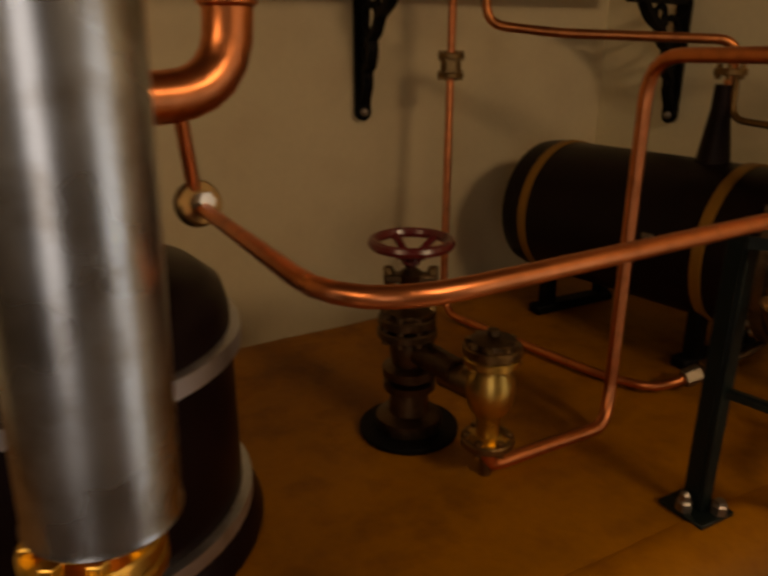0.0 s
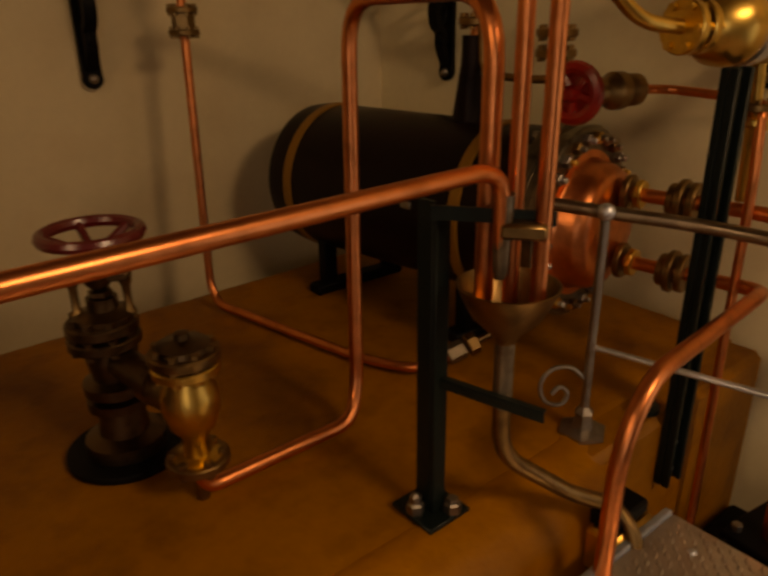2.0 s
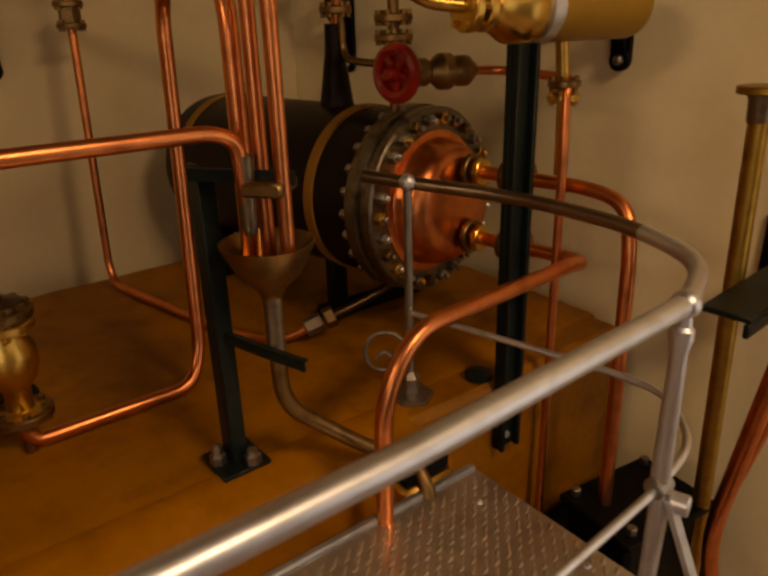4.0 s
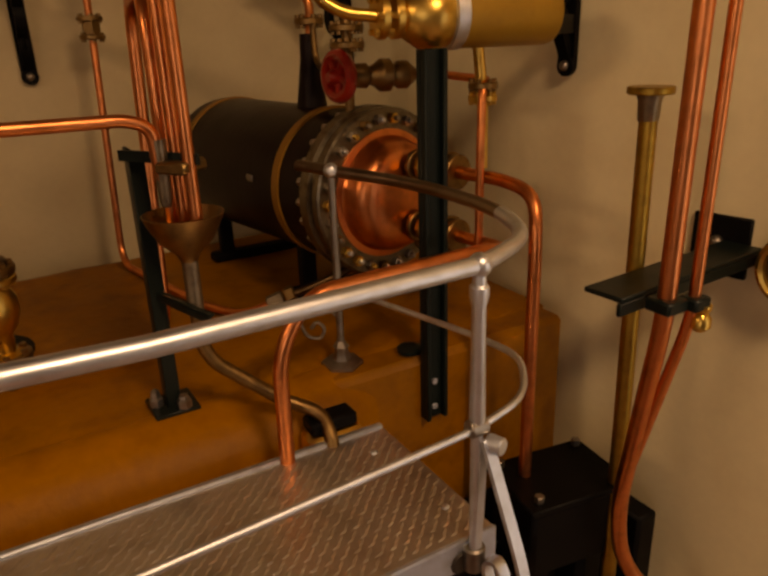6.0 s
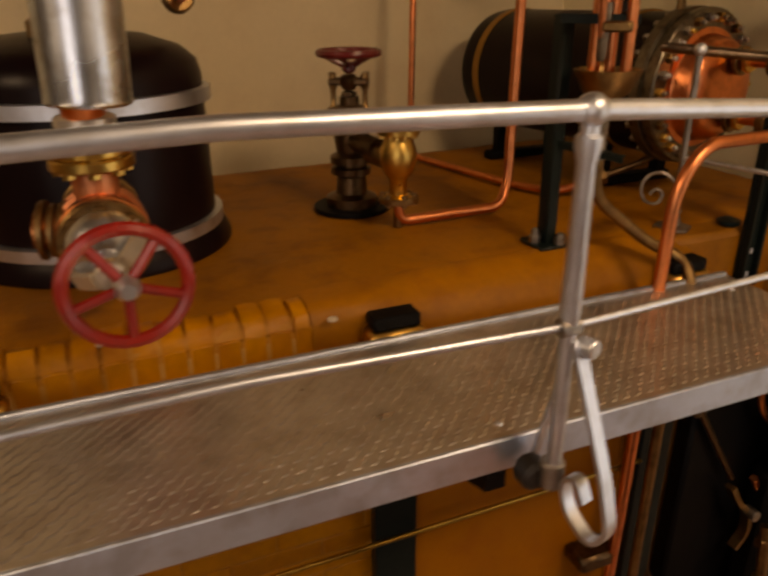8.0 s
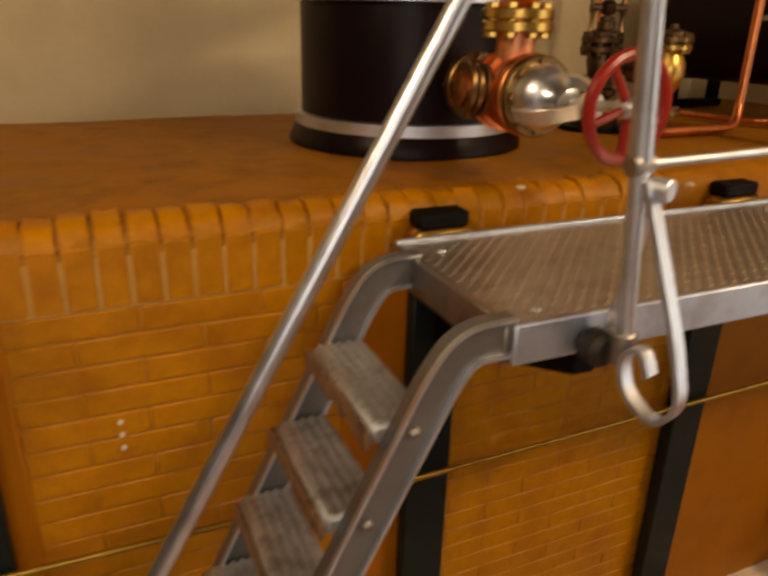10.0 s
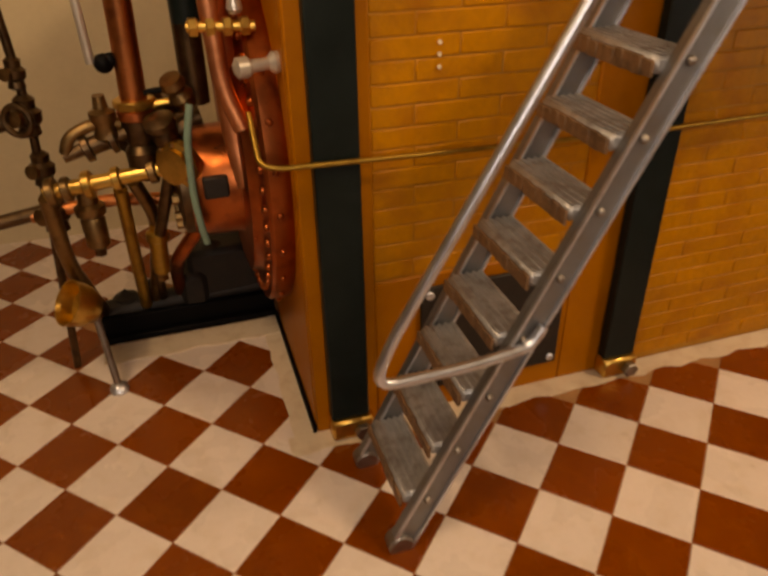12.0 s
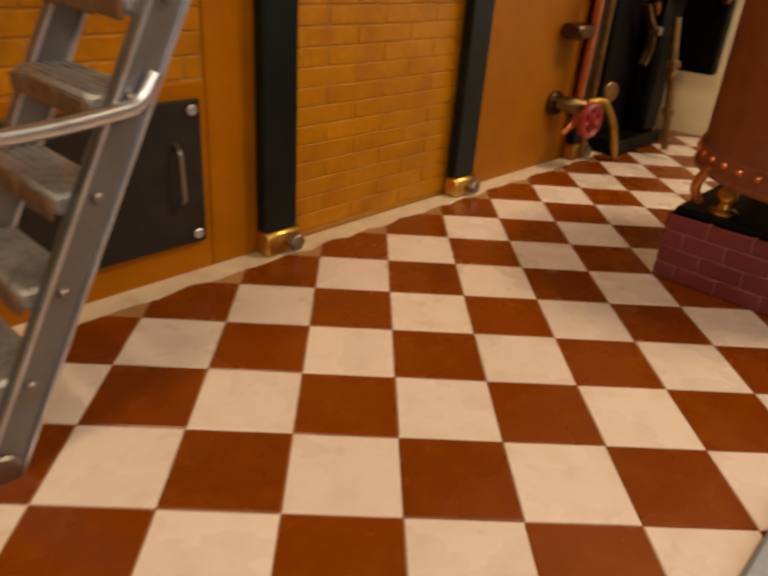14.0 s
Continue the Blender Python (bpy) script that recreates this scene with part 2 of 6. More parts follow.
class Mesh:
    def __init__(self):
        self.v, self.f = [], []

    def add(self, verts, faces):
        n = len(self.v)
        self.v += [Vector(p) for p in verts]
        self.f += [tuple(i + n for i in f) for f in faces]
        return self

    def tube(self, points, r, bend=0.05, seg=12, r_end=None, caps=True):
        path = rounded(points, bend) if len(points) > 2 else [Vector(p) for p in points]
        path = [p for i, p in enumerate(path) if i == 0 or (p - path[i - 1]).length > 1e-6]
        n, verts, faces = len(path), [], []
        _, u, _ = frame_of(path[1] - path[0])
        for i, p in enumerate(path):
            d = (path[min(i + 1, n - 1)] - path[max(i - 1, 0)]).normalized()
            u = (u - d * u.dot(d)).normalized()
            w = d.cross(u)
            rr = r if r_end is None else r + (r_end - r) * i / (n - 1)
            verts += [p + (u * math.cos(2 * math.pi * k / seg) + w * math.sin(2 * math.pi * k / seg)) * rr for k in range(seg)]
        for i in range(n - 1):
            for k in range(seg):
                j = (k + 1) % seg
                faces.append((i * seg + k, i * seg + j, (i + 1) * seg + j, (i + 1) * seg + k))
        if caps:
            faces += [tuple(range(seg - 1, -1, -1)), tuple(range((n - 1) * seg, n * seg))]
        return self.add(verts, faces)

    def strip(self, points, width, thick, side, bend=0.03):
        """A flat bar bent along points; side is the way of its width."""
        path = rounded(points, bend) if len(points) > 2 else [Vector(p) for p in points]
        s, n, verts, faces = Vector(side).normalized(), len(path), [], []
        for i, p in enumerate(path):
            d = (path[min(i + 1, n - 1)] - path[max(i - 1, 0)]).normalized()
            w = d.cross(s).normalized() * thick / 2
            verts += [p + s * width / 2 + w, p - s * width / 2 + w, p - s * width / 2 - w, p + s * width / 2 - w]
        for i in range(n - 1):
            for k in range(4):
                j = (k + 1) % 4
                faces.append((i * 4 + k, i * 4 + j, i * 4 + 4 + j, i * 4 + 4 + k))
        faces += [(3, 2, 1, 0), tuple(range(n * 4 - 4, n * 4))]
        return self.add(verts, faces)

    def lathe(self, profile, origin, axis=(0, 0, 1), seg=20):
        """profile: (radius, height) pairs from bottom to top."""
        a, u, w = frame_of(axis)
        o, verts, faces, n = Vector(origin), [], [], len(profile)
        for r, h in profile:
            r = max(r, 1e-4)
            verts += [o + a * h + (u * math.cos(2 * math.pi * k / seg) + w * math.sin(2 * math.pi * k / seg)) * r for k in range(seg)]
        for i in range(n - 1):
            for k in range(seg):
                j = (k + 1) % seg
                faces.append((i * seg + k, i * seg + j, (i + 1) * seg + j, (i + 1) * seg + k))
        faces += [tuple(range(seg - 1, -1, -1)), tuple(range((n - 1) * seg, n * seg))]
        return self.add(verts, faces)

    def disc(self, centre, axis, r, h, seg=20, b=0.15):
        """A short drum with bevelled rims, centre at its middle."""
        e = min(h, r) * b
        return self.lathe([(r - e, -h / 2), (r, -h / 2 + e), (r, h / 2 - e), (r - e, h / 2)], centre, axis, seg)

    def hexagon(self, centre, axis, r, h):
        return self.disc(centre, axis, r, h, 6, 0.12)

    def ball(self, centre, r, seg=16, squash=1.0):
        prof = [(r * math.sin(math.pi * i / 10), -r * squash * math.cos(math.pi * i / 10)) for i in range(11)]
        return self.lathe(prof, centre, (0, 0, 1), seg)

    def ring(self, centre, axis, big, small, seg=32, sub=8):
        a, u, w = frame_of(axis)
        o, verts, faces = Vector(centre), [], []
        for i in range(seg):
            d = u * math.cos(2 * math.pi * i / seg) + w * math.sin(2 * math.pi * i / seg)
            verts += [o + d * (big + small * math.cos(2 * math.pi * k / sub)) + a * small * math.sin(2 * math.pi * k / sub) for k in range(sub)]
        for i in range(seg):
            for k in range(sub):
                j, n = (k + 1) % sub, (i + 1) % seg
                faces.append((i * sub + k, n * sub + k, n * sub + j, i * sub + j))
        return self.add(verts, faces)

    def box(self, low, high, b=0.004, turn=None, pivot=None):
        """A box with chamfered edges; turn: a matrix about pivot."""
        lo, hi = Vector(low), Vector(high)
        c, h = (lo + hi) / 2, (hi - lo) / 2
        b = min(b, 0.45 * min(h))
        verts, index = [], {}
        for sx in (-1, 1):
            for sy in (-1, 1):
                for sz in (-1, 1):
                    for ax in range(3):
                        s = (sx, sy, sz)
                        verts.append(c + Vector([s[i] * (h[i] - (0 if i == ax else b)) for i in range(3)]))
                        index[s, ax] = len(verts) - 1
        faces = []
        for ax in range(3):
            p, q = (ax + 1) % 3, (ax + 2) % 3
            for s in (-1, 1):
                def key(a, d):
                    k = [0, 0, 0]
                    k[ax], k[p], k[q] = s, a, d
                    return tuple(k)
                loop = [index[key(a, d), ax] for a, d in ((-1, -1), (1, -1), (1, 1), (-1, 1))]
                faces.append(tuple(loop if s > 0 else loop[::-1]))
        for ax in range(3):
            p, q = (ax + 1) % 3, (ax + 2) % 3
            for sp in (-1, 1):
                for sq in (-1, 1):
                    def key(s):
                        k = [0, 0, 0]
                        k[ax], k[p], k[q] = s, sp, sq
                        return tuple(k)
                    loop = [index[key(-1), p], index[key(1), p], index[key(1), q], index[key(-1), q]]
                    faces.append(tuple(loop if sp * sq < 0 else loop[::-1]))
        for sx in (-1, 1):
            for sy in (-1, 1):
                for sz in (-1, 1):
                    loop = [index[(sx, sy, sz), i] for i in range(3)]
                    faces.append(tuple(loop if sx * sy * sz > 0 else loop[::-1]))
        if turn is not None:
            o = Vector(pivot) if pivot is not None else c
            verts = [o + turn @ (v - o) for v in verts]
        return self.add(verts, faces)


def turned(deg, axis):
    return Matrix.Rotation(radians(deg), 3, axis)


def data_of(name, mesh, material, origin):
    me = bpy.data.meshes.new(name)
    o = Vector(origin)
    me.from_pydata([tuple((p - o) * S) for p in mesh.v], [], mesh.f)
    me.materials.append(material)
    me.shade_smooth()
    me.set_sharp_from_angle(angle=radians(38))
    return me


def thing(name, base, label, category, group="", kind=""):
    ob = new(name)
    ob.empty_display_size = 0.02 * S
    ob.location = Vector(base) * S
    return tagged(ob, label, category, group, kind)


def root_of(ob):
    while ob.parent:
        ob = ob.parent
    return ob


def part(name, mesh, material, parent, label="", kind=""):
    ob = new(name, data_of(name, mesh, material, root_of(parent).location / S))
    ob.parent = parent
    return tagged(ob, label, kind=kind)


def solo(name, mesh, material, base, label, category, group="", kind=""):
    ob = new(name, data_of(name, mesh, material, base))
    ob.location = Vector(base) * S
    return tagged(ob, label, category, group, kind)


def flange(parent, centre, axis, r, h, material=None, bolts=6, name="flange"):
    fl = part(name, Mesh().disc(centre, axis, r, h, 24), material or BRASS, parent)
    for i in range(bolts):
        a, u, w = frame_of(axis)
        g = 2 * math.pi * i / bolts
        p = Vector(centre) + (u * math.cos(g) + w * math.sin(g)) * r * 0.78
        part("bolt", Mesh().hexagon(p, axis, r * 0.16, h * 2.0), material or BRASS, fl)
    return fl


def hand_wheel(parent, centre, axis, r, tube, material, spokes=5, hub=0.25, hub_material=None):
    rim = part("wheel_rim", Mesh().ring(centre, axis, r, tube), material, parent)
    a, u, w = frame_of(axis)
    c = Vector(centre)
    for i in range(spokes):
        g = 2 * math.pi * i / spokes + 0.3
        d = u * math.cos(g) + w * math.sin(g)
        part("spoke", Mesh().tube([c + d * r * hub * 0.6, c + d * r], tube * 0.75, seg=8), material, rim)
    part("hub", Mesh().lathe([(r * hub * 0.7, -tube * 2), (r * hub, -tube), (r * hub, tube), (r * hub * 0.6, tube * 2.2)], c, axis, 16), hub_material or STEEL, rim)
    return rim

# ---- room ----
TOP = 1.52     # top of the brick casing
FACE = 0.42    # its front face
LEFT = -0.25   # its left end
RIGHT = 3.325  # its right end, a hand's width from the side wall


def back_edge(x):
    """Where the casing ends before the back wall."""
    return 1.775 + 0.05 * x


def left_edge(y):
    """The left end runs slightly askew."""
    return LEFT + 0.055 * max(0.0, y - 1.0) / 0.75



def slab(name, corners, z0, z1, material, label, category):
    """A wall or slab over a plan given by its corners."""
    n = len(corners)
    verts = [(x, y, z) for z in (z0, z1) for x, y in corners]
    faces = [tuple(range(n - 1, -1, -1)), tuple(range(n, 2 * n))] + [(i, (i + 1) % n, n + (i + 1) % n, n + i) for i in range(n)]
    ob = solo(name, Mesh().add(verts, faces), material, (corners[0][0], corners[0][1], z0), label, category, kind="structure")
    return ob


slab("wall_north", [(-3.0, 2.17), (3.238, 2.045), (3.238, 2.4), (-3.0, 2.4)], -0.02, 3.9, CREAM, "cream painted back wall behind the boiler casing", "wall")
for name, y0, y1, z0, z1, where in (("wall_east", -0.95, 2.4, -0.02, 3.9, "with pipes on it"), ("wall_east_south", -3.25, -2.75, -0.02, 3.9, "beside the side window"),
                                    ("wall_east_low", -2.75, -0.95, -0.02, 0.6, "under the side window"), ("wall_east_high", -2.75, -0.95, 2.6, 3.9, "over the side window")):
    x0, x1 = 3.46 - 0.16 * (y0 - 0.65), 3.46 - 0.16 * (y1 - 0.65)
    slab(name, [(x0, y0), (x0 + 0.10, y0), (x1 + 0.10, y1), (x1, y1)], z0, z1, CREAM_SIDE_LIT, "cream painted side wall " + where, "wall")
# Unseen walls that close the room, dark to hold bounce down.
slab("wall_west", [(-3.1, -3.25), (-3.0, -3.25), (-3.0, 2.4), (-3.1, 2.4)], -0.02, 3.9, BOUNCE_CUT, "unseen far side wall, dark brown to cut bounce", "wall")
# The south wall pieces leave an opening for the added fill light.
for name, x0, x1, z0, z1, where in (("wall_south_low", -3.1, 4.19, -0.02, 0.8, "under the fill opening"), ("wall_south_high", -3.1, 4.19, 3.4, 3.9, "over the fill opening"), ("wall_south_west", -3.1, -1.75, 0.8, 3.4, "beside the fill opening"),
                                    ("wall_south_east", -0.05, 4.19, 0.8, 3.4, "beside the fill opening")):
    slab(name, [(x0, -3.35), (x1, -3.35), (x1, -3.25), (x0, -3.25)], z0, z1, BOUNCE_CUT, "unseen wall, dark brown to cut bounce, " + where, "wall")
slab("ceiling", [(-3.1, -3.35), (4.21, -3.35), (3.29, 2.4), (-3.1, 2.4)], 3.9, 4.0, CEILING, "unseen ceiling, dark brown to cut bounce", "ceiling")


# Unseen housings, added where the two overhead area lights hang.
for lx, ly in ((2.5, -1.85), (-1.7, -0.9)):
    lamp = thing("added_lamp_housing", (lx, ly, 3.83), "unseen long white housing added over an area light", "ceiling lamp", "ceiling lamps")
    part("housing", Mesh().box((lx - 0.65, ly - 0.40, 3.86), (lx + 0.65, ly + 0.40, 3.899), 0.01), WHITE_METAL, lamp)
    for sy in (ly - 0.412, ly + 0.40):
        part("side", Mesh().box((lx - 0.65, sy, 3.83), (lx + 0.65, sy + 0.012, 3.859), 0.003), WHITE_METAL, lamp)

# ---- floor of diagonal tiles ----
floor = solo("floor", Mesh().box((-3.05, -3.3, -0.05), (4.06, 2.4, -0.0028), 0.001), GROUT, (0, 0, -0.05), "chequered floor of red and cream tiles laid diagonally", "floor", kind="structure")
SIDE = 0.2
HALF = SIDE / math.sqrt(2)


def tile_mesh():
    a, b, c = SIDE / 2 - 0.0012, SIDE / 2 - 0.003, 0.0015
    m, r = Mesh(), Matrix.Rotation(radians(45), 3, "Z")
    low = [Vector((x * a, y * a, -0.006)) for x, y in ((-1, -1), (1, -1), (1, 1), (-1, 1))]
    mid = [Vector((x * a, y * a, -c)) for x, y in ((-1, -1), (1, -1), (1, 1), (-1, 1))]
    top = [Vector((x * b, y * b, 0)) for x, y in ((-1, -1), (1, -1), (1, 1), (-1, 1))]
    faces = [(8, 9, 10, 11)] + [(i, (i + 1) % 4, 4 + (i + 1) % 4, 4 + i) for i in range(4)] + [(4 + i, 4 + (i + 1) % 4, 8 + (i + 1) % 4, 8 + i) for i in range(4)]
    return m.add([r @ p for p in low + mid + top], faces)


def in_border(x, y):
    """Whether a tile's centre lies under the casing or its cream border."""
    return (x > LEFT + 0.02 and y > FACE - 0.12) or (x > -0.95 and 1.02 < y < 1.44 and x < 0)


one_tile = tile_mesh()
tile_red, tile_white = (data_of("tile", one_tile, k, (0, 0, 0)) for k in (TILE_RED, TILE_WHITE))
far_red, far_white = Mesh(), Mesh()
tile_places = []
for i in range(-24, 26):
    for j in range(-24, 26):
        x, y = (i + j + 1) * HALF, (i - j) * HALF
        if -2.95 < x < 3.95 and -3.2 < y < 2.2 and not in_border(x, y):
            tile_places.append((((x - 0.4) / 1.35) ** 2 + (y + 0.15) ** 2, i, j, x, y))
tile_places.sort()
for rank, (_, i, j, x, y) in enumerate(tile_places):
    red = (i + j) % 2 == 0
    tilt = Matrix.Rotation(random.uniform(-0.006, 0.006), 3, "Z")
    lift = random.uniform(-0.0008, 0.0008)
    if rank < 296:
        ob = new("tile", tile_red if red else tile_white)
        ob.location = Vector((x, y, lift)) * S - floor.location
        ob.rotation_euler = (0, 0, random.uniform(-0.008, 0.008))
        ob.parent = floor
    else:
        (far_red if red else far_white).add([tilt @ p + Vector((x, y, lift)) for p in one_tile.v], one_tile.f)
part("red_tiles", far_red, TILES_RED, floor, "red tiles further off", "stuff")
part("cream_tiles", far_white, TILES_WHITE, floor, "cream tiles further off", "stuff")

# the cream border that cuts the tiles along the casing, with a wavy painted edge


def border(name, points, side, label, z=0.0022):
    """A painted band along points; its outer edge wanders a little."""
    rnd, verts, faces = random.Random(5), [], []
    path = []
    for a, b in zip(points, points[1:]):
        a, b = Vector(a), Vector(b)
        n = max(2, int((b - a).length / 0.05))
        path += [a.lerp(b, i / n) for i in range(n)]
    path.append(Vector(points[-1]))
    for k, p in enumerate(path):
        q = p + Vector(side) * (1 + (0.10 if len(path) > 40 else 0.04) * math.sin(k * 1.9) + rnd.uniform(-0.05, 0.05))
        verts += [(p.x, p.y, z), (q.x, q.y, z), (q.x, q.y, -0.006), (p.x, p.y, -0.006)]
    for k in range(len(path) - 1):
        o = 4 * k
        faces += [(o, o + 1, o + 5, o + 4), (o + 1, o + 2, o + 6, o + 5)]
    solo(name, Mesh().add(verts, faces), BORDER, (path[0].x, path[0].y, 0), label, "floor border", kind="structure")


border("trim_front", [(LEFT - 0.10, FACE - 0.002), (3.34, FACE - 0.002)], (0, -0.075), "cream painted floor border along the casing")
border("trim_side", [(LEFT - 0.002, FACE - 0.002), (LEFT - 0.002, 1.10)], (-0.075, 0), "cream painted floor border beside the casing end")
border("trim_back", [(-0.9, 1.10), (LEFT - 0.002, 1.10)], (0, -0.11), "cream painted floor border before the dark pit", 0.0055)

border("trim_pit", [(-0.9, 1.345), (LEFT - 0.002, 1.345)], (0, 0.11), "cream painted floor border behind the dark pit")

# ---- brick casing ----
casing = thing("boiler_casing", (1.5, 1.1, 0), "varnished orange brick boiler casing with a rounded top edge", "boiler casing")
R0 = 0.05
prof = [(FACE + 0.004, 0.0), (FACE + 0.004, TOP - R0)]
prof += [(FACE + 0.004 + R0 * (1 - math.cos(math.pi / 2 * k / 6)), TOP - R0 + R0 * math.sin(math.pi / 2 * k / 6)) for k in range(1, 7)]
prof += [(1.745, TOP), (1.745, 0.0)]
core = Mesh()
xs = (LEFT + 0.075, 1.640)
nv = len(prof)
core.add([(x, y, z) for x in xs for y, z in prof], [tuple(range(nv)), tuple(range(2 * nv - 1, nv - 1, -1))] +
         [(i, nv + i, nv + (i + 1) % nv, (i + 1) % nv) for i in range(nv)])
part("core", core, JOINT, casing, "varnished mortar core")
part("upper_joint", Mesh().box((-0.058, FACE + 0.0030, TOP - 0.150), (1.452, FACE + 0.010, TOP - 0.052), 0.0), MORTAR, casing, "pale mortar between the upright bricks")
part("end_core", Mesh().box((1.6405, FACE + 0.019, 0.0), (2.544, 1.84, TOP - 0.19), 0.004).box((1.6405, FACE + 0.15, TOP - 0.189), (2.544, 1.84, TOP - 0.004), 0.004), SHOULDER, casing, "plain brown core of the casing")
BACK = FACE + 0.065   # the right end stands back a little
part("end_block", Mesh().box((2.545, BACK, 0), (RIGHT, 1.90, TOP), 0.018), TOPPING, casing, "plain brown varnished end block")
# render on top
topping = Mesh()
NX, NY = 120, 44
tv, tf = [], []
for j in range(NY + 1):
    for i in range(NX + 1):
        u = i / NX
        x = LEFT + (RIGHT - LEFT) * u
        k_ = min(1.0, max(0.0, (x - 1.62) / 0.12))
        edge = FACE + 0.004 + 0.135 * k_ if x < 2.64 else BACK + 0.09
        worn = min(1.0, max(0.0, (x + 0.08) / 0.03)) * min(1.0, max(0.0, (1.46 - x) / 0.03))   # where the brick tops show
        lead = 0.03 + 0.065 * worn
        y = edge if j == 0 else edge + 0.010 + 0.018 * worn if j == 1 else edge + lead + (back_edge(x) - edge - lead) * (j - 2) / (NY - 2)
        z = TOP + 0.004 + 0.004 * noise.noise(Vector((x * 5, y * 5, 0))) + 0.002 * noise.noise(Vector((x * 22, y * 22, 3)))
        if j < 2:
            z += (-0.040, -0.014)[j] * (1 - 0.75 * k_)
            y += 0.003 * noise.noise(Vector((x * 14, 2, 0)))
        x = left_edge(y) + (RIGHT - left_edge(y)) * u
        tv.append((x, y, z - (0.012 if j == NY else 0.0)))
for j in range(NY):
    for i in range(NX):
        o = j * (NX + 1) + i
        tf.append((o, o + 1, o + NX + 2, o + NX + 1))
part("top_render", topping.add(tv, tf), TOPPING, casing, "brown varnished uneven render")
# smooth rounded shoulder where the walkway stands before the casing, running back to the end block


def shoulder_ring(x):
    low = TOP - (0.150 if x < 1.64 else 0.300)
    back = max(0.0, x - 2.545) * 0.52
    k_ = min(1.0, max(0.0, (x - 1.62) / 0.12))
    wide, drop = 0.052 + 0.098 * k_, 0.045 + 0.060 * k_
    ring = [(FACE - 0.003, low), (FACE - 0.003, TOP - drop)]
    ring += [(FACE - 0.003 + wide * (1 - math.cos(math.pi / 2 * k / 8)), TOP - drop + (drop + 0.009) * math.sin(math.pi / 2 * k / 8)) for k in range(1, 9)]
    ring += [(FACE + 0.165, TOP + 0.002), (FACE + 0.165, low)]
    return [(x, y + back + 0.002 * noise.noise(Vector((x * 9, z * 9, 1))), z) for y, z in ring]


xs = [1.452, 1.50, 1.56, 1.628, 1.646, 1.672] + [1.70 + 0.0565 * k for k in range(16)] + [2.60, 2.64, 2.670]
nv, nr = 12, len(xs)
part("shoulder", Mesh().add([p for x in xs for p in shoulder_ring(x)],
                            [tuple(range(nv)), tuple(range(nr * nv - 1, (nr - 1) * nv - 1, -1))] + [(r * nv + i, (r + 1) * nv + i, (r + 1) * nv + (i + 1) % nv, r * nv + (i + 1) % nv) for r in range(nr - 1) for i in range(nv)]),
     SHOULDER, casing, "smooth brown shoulder of the casing")
# smooth boards at the corners and round the door
BOARDS = [(LEFT - 0.006, -0.06, 0.0, TOP - 0.03), (0.575, 0.86, 0.0, TOP - 0.155), (-0.06, 0.575, 0.0, 0.50), (1.63, 2.40, 0.0, TOP - 0.302), (2.402, 2.546, 0.0, TOP - 0.302)]
# Boards beyond x 1.6 take the darker tone.
for x0, x1, z0, z1 in BOARDS:
    part("board", Mesh().box((x0, FACE - 0.003, z0), (x1, FACE + 0.02 if x0 < 2 else BACK + 0.01, z1), 0.004), BOARD_DARKER if x0 > 1.6 else EDGING, casing, "plain orange painted board")
eb = [(left_edge(y) + dx, y, z) for y in (FACE + 0.021, 1.0, 1.755) for z in (0.0, TOP - 0.012) for dx in (-0.008, 0.01)]
part("end_board", Mesh().add(eb, [(0, 1, 3, 2), (9, 8, 10, 11)] + [(k + a, k + b, k + 4 + b, k + 4 + a) for k in (0, 4) for a, b in ((1, 0), (3, 1), (2, 3), (0, 2))]), EDGING, casing, "plain orange painted end")

# ---- buckstays ----


def buckstay(x):
    b = thing("buckstay", (x, FACE, 0), "dark green iron buckstay with brass clamps, upright on the brick casing", "buckstay", "buckstays on the casing")
    w = 0.058
    part("bar", Mesh().box((x - w, FACE - 0.05, 0.075), (x + w, FACE - 0.012, TOP - 0.1455), 0.004), GREEN, b)
    part("web", Mesh().box((x - 0.012, FACE - 0.0125, 0.075), (x + 0.012, FACE - 0.0035, TOP - 0.1455), 0.002), GREEN, b)
    part("cap", Mesh().box((x - w, FACE - 0.062, TOP - 0.0435), (x + w, FACE - 0.0035, TOP - 0.010), 0.006), BLACK, b, "black painted cap")
    clamp = part("clamp", Mesh().box((x - w - 0.010, FACE - 0.074, TOP - 0.145), (x + w + 0.010, FACE - 0.0035, TOP - 0.044), 0.010), BRASS, b, "polished brass clamp")
    part("washer", Mesh().disc((x, FACE - 0.078, TOP - 0.094), (0, -1, 0), 0.042, 0.008), CHROME, clamp)
    part("nut", Mesh().hexagon((x, FACE - 0.094, TOP - 0.094), (0, -1, 0), 0.033, 0.026), CHROME, clamp, "bright steel nut")
    part("stud", Mesh().disc((x, FACE - 0.112, TOP - 0.094), (0, -1, 0), 0.016, 0.012), CHROME, clamp)
    foot = part("foot_clamp", Mesh().box((x - w - 0.002, FACE - 0.066, 0.004), (x + w + 0.010, FACE - 0.0035, 0.0745), 0.008), BRASS, b, "tarnished brass foot clamp")
    part("nut", Mesh().hexagon((x + 0.03, FACE - 0.080, 0.038), (0, -1, 0), 0.026, 0.026), STEEL_DARK, foot)


for bx in (-0.16, 0.775, 1.634, 2.490):
    buckstay(bx)

